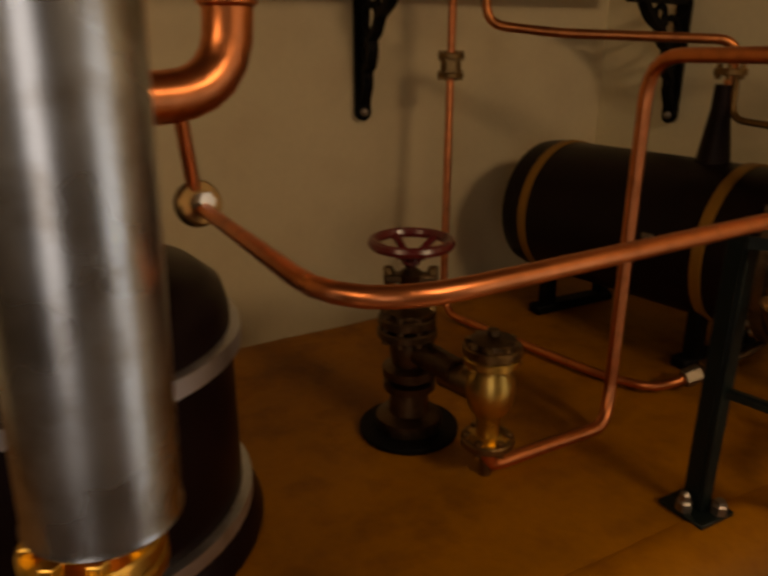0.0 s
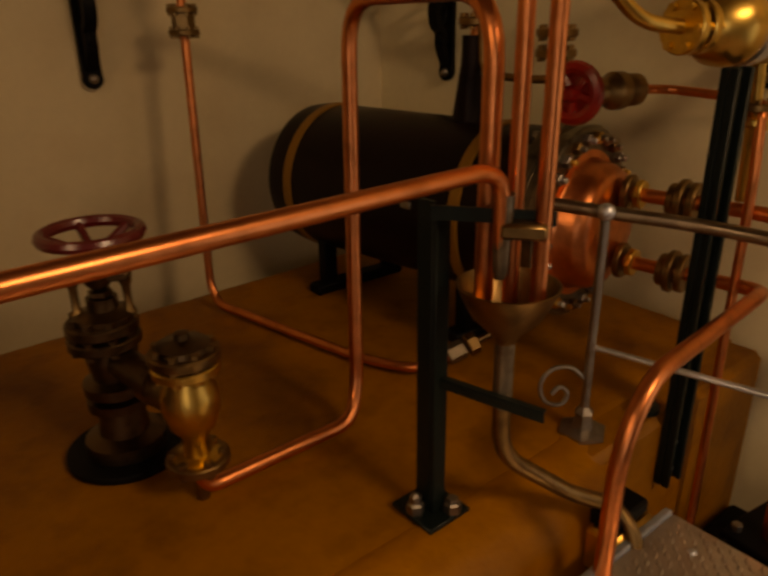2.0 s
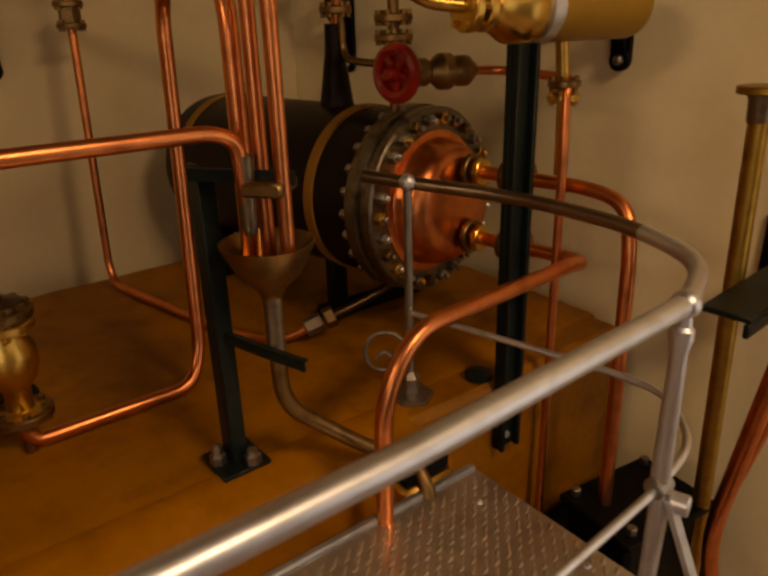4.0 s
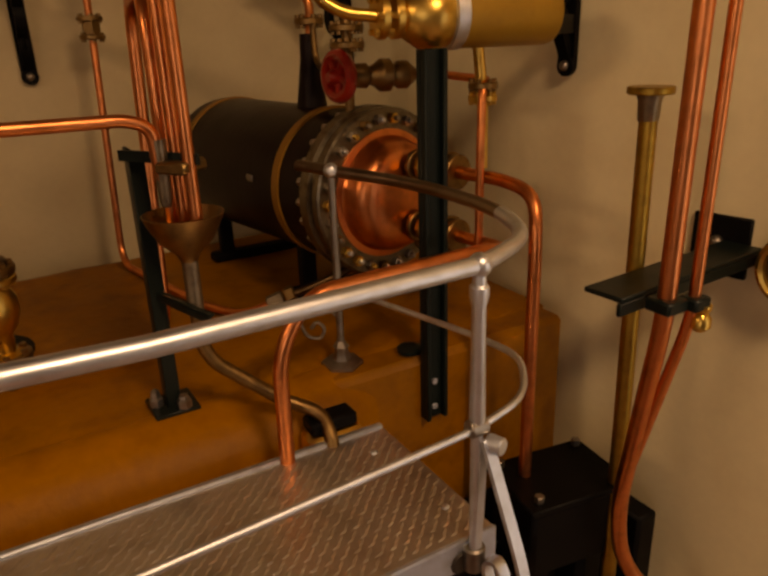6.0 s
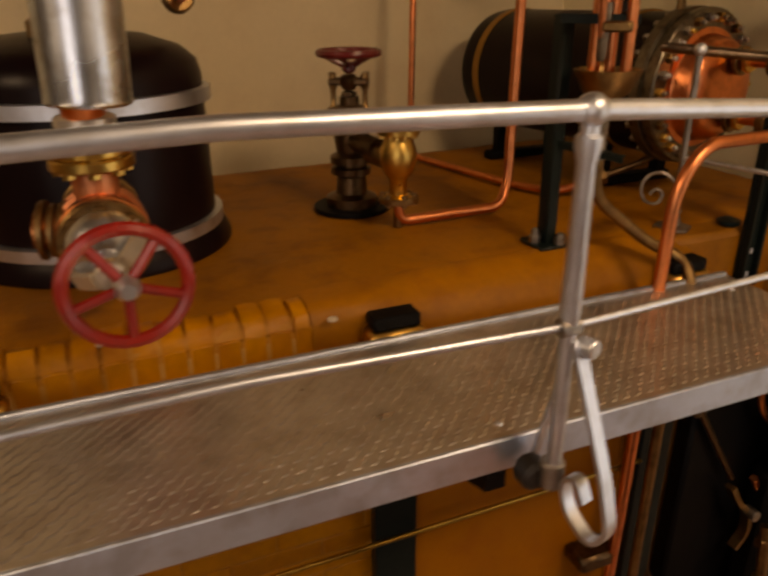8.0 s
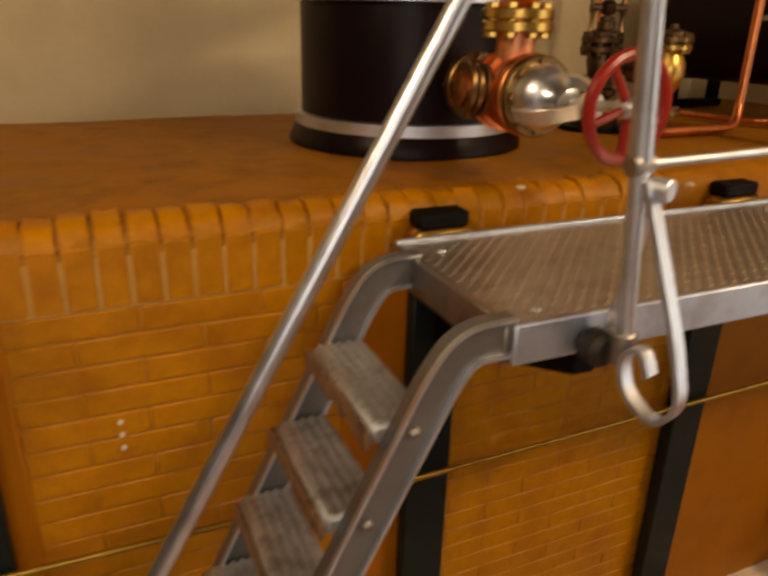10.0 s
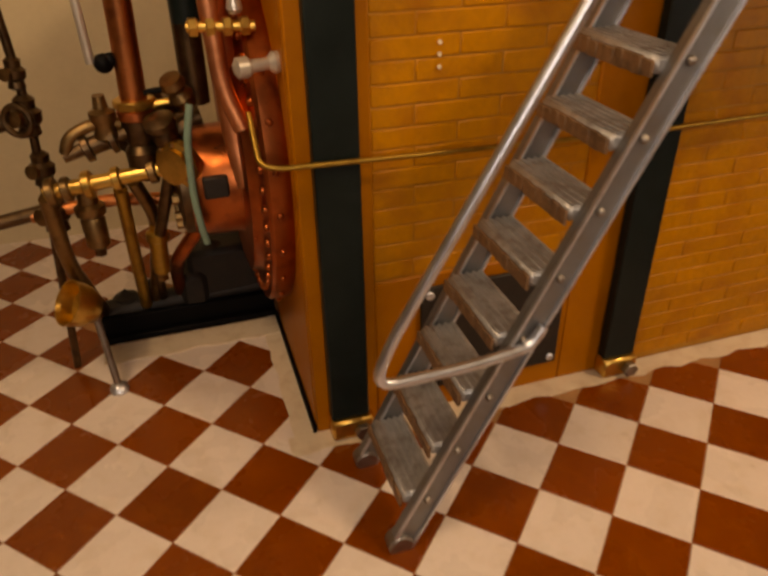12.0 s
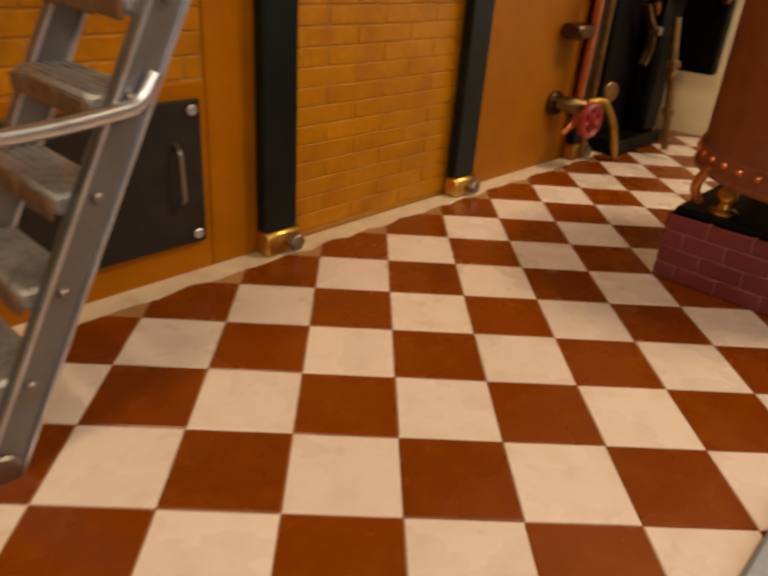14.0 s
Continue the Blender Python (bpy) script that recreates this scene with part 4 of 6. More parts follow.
for s_ in (-1, 1):
    col_x, col_y = FX + s_ * 0.050 * ux, FY + s_ * 0.050 * uy
    yoke = part("yoke_column", Mesh().lathe([(0.013, 1.838), (0.013, 1.852), (0.0085, 1.858), (0.0075, 1.88), (0.0085, 1.905), (0.013, 1.915), (0.014, 1.935), (0.011, 1.950), (0.005, 1.954)], (col_x, col_y, 0), (0, 0, 1), 12), BRONZE, feed, "slender bronze yoke column")
    part("column_nut", Mesh().hexagon((col_x + s_ * 0.003, col_y, 1.951), (0, 0, 1), 0.011, 0.010), BRONZE, yoke)
part("yoke_bridge", Mesh().lathe([(0.018, 1.905), (0.026, 1.915), (0.030, 1.94), (0.018, 1.95)], (FX, FY, 0), (0, 0, 1), 14).box((FX - 0.062, FY - 0.017, 1.918), (FX + 0.062, FY + 0.017, 1.940), 0.008, turned(-31, "Z")), BRONZE_DARK, feed)
part("spindle", Mesh().tube([(FX, FY, 1.85), (FX + 0.003, FY + 0.004, 1.985)], 0.010), BRONZE_DARK, feed)
part("gland", Mesh().lathe([(0.030, 1.838), (0.030, 1.850), (0.019, 1.855), (0.019, 1.885), (0.024, 1.888), (0.024, 1.898), (0.012, 1.902)], (FX, FY, 0), (0, 0, 1), 6), BRONZE_DARK, feed)
wheel_c = Vector((FX + 0.004, FY + 0.006, 2.012))
rim = part("wheel_rim", Mesh().ring(wheel_c, (0, 0, 1), 0.090, 0.0125), DARK_RED, feed, "dark red dished handwheel")
for k in range(5):
    g = 2 * math.pi * k / 5 + 0.3
    d_ = Vector((math.cos(g), math.sin(g), 0))
    part("spoke", Mesh().tube([wheel_c + d_ * 0.088, wheel_c + d_ * 0.055 + Vector((0, 0, -0.016)), wheel_c + d_ * 0.010 + Vector((0, 0, -0.040))], 0.009, 0.02, 8), DARK_RED, rim)
part("hub", Mesh().lathe([(0.014, -0.058), (0.022, -0.050), (0.022, -0.030), (0.012, -0.024)], wheel_c, (0, 0, 1), 14), DARK_RED, rim)
part("elbow", Mesh().tube([(FX, FY, 1.755), (FX + 0.03, FY - 0.16, 1.745)], 0.033, seg=18), BRONZE_DARK, feed)

CX, CY = 1.872, 0.905
check = thing("check_valve", (CX, CY, TOP), "polished brass check valve with a bolted top, beside the globe valve", "valve")
part("body", Mesh().lathe([(0.05, 1.6080), (0.05, 1.6229), (0.026, 1.6300), (0.026, 1.6720), (0.044, 1.695), (0.054, 1.730), (0.053, 1.765), (0.043, 1.785), (0.040, 1.80), (0.046, 1.81)], (CX, CY, 0), (0, 0, 1), 28), BRASS, check)
flange(check, (CX, CY, 1.8130), (0, 0, 1), 0.062, 0.018, BRASS, 8)
flange(check, (CX, CY, 1.8370), (0, 0, 1), 0.064, 0.020, BRONZE, 8, "top_flange")
part("lid", Mesh().lathe([(0.050, 1.847), (0.048, 1.858), (0.024, 1.864), (0.014, 1.868), (0.013, 1.880), (0.0, 1.883)], (CX, CY, 0), (0, 0, 1), 24), BRONZE_DARK, check, "dark bronze lid with a knob")
flange(check, (CX, CY, 1.6150), (0, 0, 1), 0.060, 0.018, BRONZE, 6)
part("inlet", Mesh().tube([(CX, CY + 0.03, 1.7268), (CX - 0.03, CY + 0.13, 1.7312)], 0.036, seg=16), BRONZE, check)
part("base_stub", Mesh().tube([(CX, CY, 1.527), (CX, CY, 1.6124)], 0.0135, seg=16), BRONZE, check)

feed_pipe = thing("feed_pipe", (2.2, 0.92, 1.55), "copper feed pipe looping from the check valve up and over", "pipe")
part("pipe", Mesh().tube([(CX, CY, 1.615), (CX + 0.002, CY - 0.005, 1.546), (2.225, 0.90, 1.551), (2.265, 0.93, 1.62), (2.30, 0.965, 2.42), (2.237, 0.531, 2.425), (2.235, 0.531, 1.965)], 0.0155, 0.10, 14), COPPER, feed_pipe)

wall_pipe = thing("wall_pipe", (2.30, 1.72, 1.55), "thin copper pipe down the back wall and across the casing top", "pipe")
part("pipe", Mesh().tube([(2.345, 1.82, 3.89), (2.333, 1.806, 2.38), (2.298, 1.752, 1.60), (2.302, 1.71, 1.545), (2.43, 1.12, 1.545), (2.50, 0.975, 1.55), (2.60, 0.94, 1.588)], 0.0128, 0.07, 12), COPPER, wall_pipe)
union = part("union", Mesh().hexagon((2.332, 1.804, 2.379), (0, 0, 1), 0.032, 0.05), BRONZE, wall_pipe, "tarnished union")
for z in (2.349, 2.409):
    flange(wall_pipe, (2.332, 1.804, z), (0, 0, 1), 0.043, 0.016, BRONZE, 6)
part("coupling", Mesh().hexagon((2.590, 0.942, 1.585), (0.9, -0.35, 0.35), 0.026, 0.05), TINNED, wall_pipe)
part("hose", Mesh().tube([(2.62, 0.93, 1.597), (2.74, 0.90, 1.63), (2.86, 0.90, 1.67)], 0.011, 0.06, 10), BRONZE_DARK, wall_pipe, "thin dark tube to the drum")
part("coupling", Mesh().hexagon((2.632, 0.926, 1.60), (0.9, -0.35, 0.35), 0.03, 0.03), BRONZE, wall_pipe)

# ---- heater drum ----
A = Vector((-0.165, 0.986, 0)).normalized()   # from the flanged end back to the wall
F = Vector((2.925, 0.835, 1.885))
drum = thing("heater_drum", (2.85, 1.3, TOP), "black lagged heater drum with ochre bands and a copper end", "drum")
part("shell", Mesh().lathe([(0.20, 0.06), (0.232, 0.062), (0.235, 0.935), (0.228, 0.975), (0.20, 1.0), (0.1, 1.02), (0.0, 1.025)], F, A, 56), LAGGING, drum)
for h in (0.225, 0.86):
    part("band", Mesh().lathe([(0.228, h), (0.2395, h + 0.002), (0.2395, h + 0.032), (0.228, h + 0.034)], F, A, 56), GOLD_BAND, drum, "ochre painted band")
ringp = part("end_flange", Mesh().lathe([(0.18, 0.0), (0.242, 0.0), (0.247, 0.005), (0.247, 0.028), (0.235, 0.032), (0.238, 0.034), (0.238, 0.048), (0.250, 0.052), (0.250, 0.088), (0.24, 0.094), (0.2, 0.095)], F, A, 56), FLANGE_IRON, drum, "grey bolted steel flange")
rn = random.Random(12)
for i in range(26):
    a_, u_, w_ = frame_of(A)
    g = 2 * math.pi * i / 26
    d_ = u_ * math.cos(g) + w_ * math.sin(g)
    nut = part("bolt", Mesh().hexagon(F + d_ * 0.217 - A * 0.008, A, 0.0155, 0.020), rn.choice((BRONZE, STEEL_DARK, BRASS, STEEL_DARK)), ringp)
    part("stud", Mesh().disc(F + d_ * 0.217 - A * 0.024, A, 0.008, 0.016, 10, 0.3), rn.choice((STEEL, BRASS, STEEL_DARK)), ringp)
    part("back_nut", Mesh().hexagon(F + d_ * 0.238 + A * 0.100, A, 0.013, 0.016), STEEL_DARK, ringp)
part("copper_end", Mesh().lathe([(0.0, -0.088), (0.08, -0.087), (0.125, -0.082), (0.148, -0.070), (0.160, -0.048), (0.163, -0.015), (0.170, -0.006), (0.188, -0.004), (0.188, 0.0)], F, A, 48), COPPER, drum, "domed polished copper end")
for dz, nm in ((0.09, "outlet"), (-0.085, "outlet")):
    o = F + Vector((0.03, 0, dz))
    out = part(nm, Mesh().tube([o - A * 0.08, o - A * 0.30], 0.017, seg=14), COPPER, drum)
    for d, rr, mt in ((0.098, 0.045, BRONZE), (0.125, 0.036, BRASS), (0.205, 0.040, BRONZE), (0.225, 0.052, BRONZE), (0.252, 0.047, BRONZE)):
        part("flange", Mesh().disc(o - A * d, A, rr, 0.018, 8 if rr < 0.04 else 20), mt, out)
for h in (0.24, 0.80):
    c = F + A * h
    part("saddle", Mesh().box((c.x - 0.19, c.y - 0.03, TOP + 0.006), (c.x + 0.17, c.y + 0.03, 1.56), 0.006), BLACK, drum)
    for s in (-1, 1):
        part("leg", Mesh().box((c.x + s * 0.13 - 0.025, c.y - 0.022, 1.55), (c.x + s * 0.13 + 0.025, c.y + 0.022, 1.74), 0.005), BLACK, drum)
part("pedestal", Mesh().lathe([(0.05, 0.225), (0.045, 0.26), (0.028, 0.38), (0.026, 0.45)], F + A * 0.36, (0, 0, 1), 12), LAGGING, drum, "tapered black pedestal")
part("data_plate", Mesh().box(F + A * 0.36 + Vector((-0.238, -0.02, 0.02)), F + A * 0.36 + Vector((-0.226, 0.02, 0.04)), 0.002), STEEL_DARK, drum)

# ---- heater valves ----
hv = thing("heater_valve", (2.80, 0.78, 2.13), "bronze valve with a bright red handwheel above the drum", "valve")
hand_wheel(hv, (2.752, 0.768, 2.226), (-0.98, -0.17, 0), 0.053, 0.016, RED, 5, 0.35, RED)
part("wheel_disc", Mesh().disc((2.757, 0.769, 2.226), (-0.98, -0.17, 0), 0.049, 0.006), RED, hv)
part("body", Mesh().lathe([(0.014, 0.0), (0.03, 0.02), (0.032, 0.06), (0.022, 0.07), (0.03, 0.085), (0.042, 0.10), (0.042, 0.125), (0.025, 0.135), (0.036, 0.15), (0.036, 0.175), (0.016, 0.2)], (2.765, 0.765, 2.226), (0.985, -0.17, -0.02), 18), BRONZE, hv)
part("stem_pipe", Mesh().tube([(2.95, 0.735, 2.222), (3.02, 0.70, 2.22), (3.03, 0.5, 2.21), (2.985, 0.47, 2.20), (2.97, 0.455, 2.05), (2.945, 0.435, 0.7)], 0.0105, 0.04, 12), COPPER, hv, "thin copper pipe down past the casing")
part("riser", Mesh().tube([(2.85, 0.90, 2.08), (2.85, 0.90, 2.40)], 0.014), BRONZE, hv)
for z in (2.30, 2.345):
    flange(hv, (2.85, 0.90, z), (0, 0, 1), 0.048, 0.018, BRONZE, 6)
part("bypass", Mesh().tube([(2.87, 1.16, 2.36), (2.875, 1.16, 2.24), (2.855, 1.0, 2.235), (2.85, 0.91, 2.24)], 0.010, 0.05, 10), BRONZE, hv)
flange(hv, (2.868, 1.18, 2.37), (0, 0, 1), 0.045, 0.02, BRONZE, 6)
part("top_pipe", Mesh().tube([(2.868, 1.18, 2.33), (2.872, 1.17, 2.455), (2.5, 1.5, 2.475), (2.345, 1.64, 2.50), (2.33, 1.65, 3.89)], 0.014, 0.06, 12), COPPER_DULL, hv)

# ---- funnel stand with three discharge pipes ----
stand = thing("funnel_stand", (2.17, 0.60, TOP), "dark green angle iron stand on a bolted foot plate", "stand")
part("post", Mesh().box((2.172, 0.575, TOP + 0.015), (2.204, 0.584, 2.115), 0.002), GREEN, stand)
part("post_web", Mesh().box((2.172, 0.5845, TOP + 0.015), (2.181, 0.622, 2.125), 0.002), GREEN, stand)
part("foot_plate", Mesh().box((2.136, 0.543, TOP + 0.004), (2.238, 0.650, TOP + 0.016), 0.003, turned(1, "Z")), GREEN, stand)
part("foot_bolt", Mesh().lathe([(0.017, 0), (0.017, 0.018), (0.012, 0.022), (0.011, 0.036), (0.004, 0.042)], (2.152, 0.60, TOP + 0.016), (0, 0, 1), 6), STEEL_DARK, stand)
part("foot_bolt", Mesh().lathe([(0.017, 0), (0.017, 0.018), (0.012, 0.022), (0.011, 0.030)], (2.206, 0.558, TOP + 0.016), (0, 0, 1), 6), STEEL_DARK, stand)
part("pipe_arm", Mesh().strip([(2.155, 0.57, 2.115), (2.275, 0.43, 2.112)], 0.022, 0.006, (0, 0, 1)), GREEN, stand)
part("pipe_clip", Mesh().box((2.215, 0.43, 2.085), (2.285, 0.51, 2.11), 0.008, turned(-50, "Z")), BRONZE, stand)
arm_f = part("funnel_arm", Mesh().strip([(2.182, 0.590, 1.806), (2.212, 0.500, 1.801), (2.252, 0.405, 1.792)], 0.015, 0.006, (0, 0, 1), 0.02), GREEN, stand)
part("arm_flange", Mesh().strip([(2.186, 0.592, 1.816), (2.216, 0.502, 1.811), (2.256, 0.407, 1.802)], 0.012, 0.004, (0.94, 0.3, 0), 0.02), GREEN, arm_f)
funnel = thing("funnel", (2.245, 0.488, 1.80), "dull brass funnel under the discharge pipes", "funnel")
part("cone", Mesh().lathe([(0.018, 1.90), (0.024, 1.915), (0.055, 1.945), (0.076, 1.985), (0.082, 2.0), (0.079, 2.001), (0.072, 1.985), (0.05, 1.948), (0.015, 1.918)], (2.245, 0.488, 0), (0, 0, 1), 32), BRONZE, funnel)
part("neck", Mesh().lathe([(0.017, 1.78), (0.017, 1.90)], (2.245, 0.488, 0), (0, 0, 1), 16), TINNED, funnel, "grey tinned neck")
part("waste_pipe", Mesh().tube([(2.245, 0.488, 1.785), (2.248, 0.486, 1.68), (2.40, 0.43, 1.55), (2.47, 0.385, 1.52), (2.470, 0.33, 1.47), (2.438, 0.325, 1.2), (2.436, 0.325, 0.05)], 0.0155, 0.07, 14), BRONZE, funnel, "dull bronze waste pipe")
for k in (1, 2):
    px, py = 2.235 + 0.0115 * k, 0.531 - 0.0455 * k
    d = thing("discharge_pipe", (px, py, 1.98), "straight copper discharge pipe ending in the funnel", "pipe", "discharge pipes over the funnel")
    part("pipe", Mesh().tube([(px, py, 1.965), (px, py, 3.89)], 0.0125, seg=14), COPPER, d)

# ---- channel bar, brass vessel ----
bar = thing("channel_bar", (2.835, BACK - 0.02, 1.33), "dark green channel bar screwed to the casing, carrying the brass vessel", "bracket bar")
part("channel", Mesh().box((2.803, BACK - 0.020, 1.346), (2.868, BACK - 0.003, 2.29), 0.002), GREEN, bar)
for s in (2.803, 2.856):
    part("channel_lip", Mesh().box((s, BACK - 0.038, 1.346), (s + 0.012, BACK - 0.0205, 2.29), 0.002), GREEN, bar)
for z in (1.38, 1.455):
    part("screw", Mesh().disc((2.835, BACK - 0.023, z), (0, -1, 0), 0.009, 0.006, 10), STEEL, bar)
part("lug", Mesh().lathe([(0.034, 0), (0.034, 0.012), (0.015, 0.02)], (2.80, 0.53, TOP + 0.006), (0, 0, 1), 16), GREEN, bar)
vessel = thing("brass_vessel", (2.95, 0.5, 2.29), "polished brass horizontal vessel with a ball end near the wall", "vessel")
VA = Vector((0.985, -0.15, 0.0)).normalized()
vc = Vector((2.868, 0.515, 2.362))
part("ball_end", Mesh().lathe([(0.03, -0.085), (0.05, -0.07), (0.074, -0.03), (0.078, 0.0), (0.072, 0.03), (0.062, 0.045)], vc, VA, 32), BRASS, vessel, "bright brass ball end")
part("barrel", Mesh().lathe([(0.06, 0.04), (0.0755, 0.05), (0.0755, 0.30), (0.072, 0.312), (0.055, 0.318), (0.0, 0.319)], vc, VA, 36), OCHRE, vessel, "matt ochre barrel")
part("ring", Mesh().lathe([(0.070, 0.030), (0.078, 0.034), (0.0785, 0.062), (0.075, 0.066)], vc, VA, 36), STEEL, vessel, "bright ring")
flange(vessel, vc - VA * 0.09, VA, 0.05, 0.02, BRASS, 6)
flange(vessel, vc - VA * 0.125, VA, 0.05, 0.02, BRASS, 6)
part("inlet_pipe", Mesh().tube([vc - VA * 0.13, vc - VA * 0.22 + Vector((0, 0.02, 0.01)), vc - VA * 0.30 + Vector((0, 0.05, 0.10)), vc - VA * 0.31 + Vector((0, 0.06, 1.4))], 0.014, 0.07, 12), BRASS, vessel)
part("drop", Mesh().tube([vc + VA * 0.115, (3.003, 0.492, 2.17), (3.0, 0.485, 2.0)], 0.014, 0.02, 12), BRASS, vessel)
flange(vessel, (3.003, 0.492, 2.17), (0, 0, 1), 0.036, 0.016, BRASS, 6)
flange(vessel, (3.003, 0.492, 2.20), (0, 0, 1), 0.036, 0.016, BRONZE, 6)

front_pipe = thing("front_pipe", (2.6, 0.36, 1.8), "polished copper pipe arching over the casing edge and down", "pipe")
low = F + Vector((0.03, 0, -0.085)) - A * 0.29
part("pipe", Mesh().tube([low, low - A * 0.14, (2.93, 0.385, 1.822), (2.435, 0.335, 1.830), (2.360, 0.33, 1.72), (2.350, 0.33, 0.75), (2.342, 0.335, 0.20), (2.30, 0.36, 0.15)], 0.0165, 0.085, 14), COPPER, front_pipe)
part("wall_clip", Mesh().box((2.225, FACE - 0.100, 0.535), (2.37, FACE - 0.0035, 0.590), 0.012), BRONZE_DARK, front_pipe, "dark bronze clip on the casing")
side_pipe = thing("side_pipe", (3.0, 0.32, 1.6), "polished copper pipe bending down beside the casing end", "pipe")
high = F + Vector((0.03, 0, 0.09)) - A * 0.29
part("pipe", Mesh().tube([high, high - A * 0.13, (3.03, 0.32, 1.955), (3.01, 0.29, 1.85), (2.985, 0.265, 0.9)], 0.0165, 0.09, 14), COPPER, side_pipe)

# ---- wall brackets ----


def wall_bracket(base, out, label, size=1.0):
    """A black cast bracket: an upright on the wall, an arm above and a scroll between."""
    b, o = Vector(base), Vector(out).normalized()
    br = thing("wall_bracket", base, label, "wall bracket", "wall brackets")
    side = o.cross(Vector((0, 0, 1)))
    part("upright", Mesh().strip([b + o * 0.012, b + o * 0.012 + Vector((0, 0, 0.40 * size))], 0.055, 0.02, side), BLACK, br)
    part("toe", Mesh().disc(b + o * 0.014, o, 0.03, 0.022, 16), BLACK, br)
    part("screw", Mesh().ball(b + o * 0.026, 0.015, 10), STEEL_DARK, br)
    part("arm", Mesh().strip([b + Vector((0, 0, 0.40 * size)), b + o * 0.34 + Vector((0, 0, 0.40 * size))], 0.045, 0.02, side), BLACK, br)
    z = Vector((0, 0, 1))
    part("scroll", Mesh().strip([b + o * 0.02 + z * 0.03, b + o * 0.055 + z * 0.09, b + o * 0.05 + z * 0.14, b + o * 0.085 + z * 0.16, b + o * 0.095 + z * 0.21, b + o * 0.085 + z * 0.24,
                                 b + o * 0.13 + z * 0.26, b + o * 0.15 + z * 0.31, b + o * 0.22 + z * 0.34, b + o * 0.27 + z * 0.395], 0.036, 0.024, side, 0.03), BLACK, br)
    for d, h, r in ((0.045, 0.115, 0.020), (0.060, 0.195, 0.030), (0.085, 0.30, 0.045), (0.16, 0.355, 0.028)):
        part("curl", Mesh().ring(b + o * d + z * h, side, r, 0.011, 20, 8), BLACK, br)


wall_bracket((2.131, 2.060, 2.222), (-0.02, -1, 0), "ornate black cast bracket on the back wall")
wall_bracket((3.283, 1.707, 2.190), (-0.987, -0.158, 0), "ornate black cast bracket on the side wall near the corner")
wall_bracket((3.452, 0.655, 2.222), (-0.987, -0.158, 0), "black bracket on the side wall behind the vessel")
solo("vessel_stay", Mesh().strip([(3.165, 0.475, 2.335), (3.30, 0.55, 2.335), (3.445, 0.648, 2.335)], 0.05, 0.022, (0, 0, 1), 0.05), BLACK, (3.25, 0.49, 2.30), "black stay between vessel and wall", "bracket")
solo("pipe_beam", Mesh().tube([(1.2, 1.88, 2.655), (3.15, 1.86, 2.655)], 0.022), COPPER_DULL, (2.2, 1.78, 2.662), "dull copper main pipe lying on the wall brackets", "pipe")

# ---- pipes on the side wall ----
sl = thing("wall_shelf_bracket", (3.25, 0.06, 1.80), "dark green pipe shelf bracket screwed to the side wall", "bracket")
part("shelf", Mesh().box((2.99, 0.03, 1.785), (3.535, 0.13, 1.797), 0.003, turned(4, "Z")), GREEN, sl)
part("lip", Mesh().box((2.99, 0.03, 1.755), (3.535, 0.042, 1.7845), 0.003, turned(4, "Z")), GREEN, sl)
part("back_plate", Mesh().box((3.525, 0.085, 1.70), (3.540, 0.235, 1.86), 0.01, turned(9, "Z")), BLACK, sl)
part("screw", Mesh().ball((3.520, 0.165, 1.79), 0.018, 10), STEEL_DARK, sl)
col = thing("brass_stand_pipe", (3.19, 0.15, 0.2), "dull brass stand pipe with an open top flange", "pipe")
part("tube", Mesh().tube([(3.19, 0.15, 2.185), (3.185, 0.14, 1.75), (3.17, 0.12, 1.2), (3.165, 0.11, 0.74), (3.37, 0.20, 0.68)], 0.0205, 0.06, 14), DULL_BRASS, col)
part("top_flange", Mesh().disc((3.19, 0.15, 2.192), (0, 0, 1), 0.05, 0.016), DULL_BRASS, col)
part("collar", Mesh().lathe([(0.02, 2.125), (0.023, 2.13), (0.025, 2.17), (0.03, 2.185)], (3.19, 0.15, 0), (0, 0, 1), 16), TINNED, col)
for k, (dx, dy, r) in enumerate(((0.0, 0.0, 0.0195), (0.055, -0.025, 0.0125))):
    cp = thing("copper_riser", (3.08 + dx, -0.03 + dy, 1.8), "copper riser passing through the wall shelf bracket", "pipe", "risers at the side wall")
    x, y = 3.08 + dx, -0.03 + dy
    part("tube", Mesh().tube([(x + 0.02, y, 3.89), (x, y, 1.90), (x, y, 1.75), (3.11 - dx * 0.3, 0.06, 1.20), (3.13, 0.05, 1.02), (3.24, -0.05, 0.86), (3.30, -0.3, 0.8)], r, 0.12, 14), COPPER, cp)
    part("clamp", Mesh().box((x - r - 0.012, y - r - 0.012, 1.765), (x + r + 0.012, y + r + 0.012, 1.7945), 0.005), GREEN, cp, "green clamp block")
valve_w = thing("drain_cock", (3.14, -0.06, 1.74), "small brass cock under the wall shelf bracket", "valve")
part("body", Mesh().lathe([(0.012, 0), (0.022, 0.01), (0.022, 0.03), (0.014, 0.04), (0.02, 0.05), (0.02, 0.06)], (3.15, -0.065, 1.715), (0, 0, 1), 14), BRASS, valve_w)
gauge = thing("brass_gauge", (3.28, -0.14, 1.80), "dark round gauge with a brass rim on the side wall", "gauge")
part("case", Mesh().disc((3.52, -0.06, 1.775), (-1, -0.16, 0), 0.085, 0.06, 32), BRONZE, gauge)
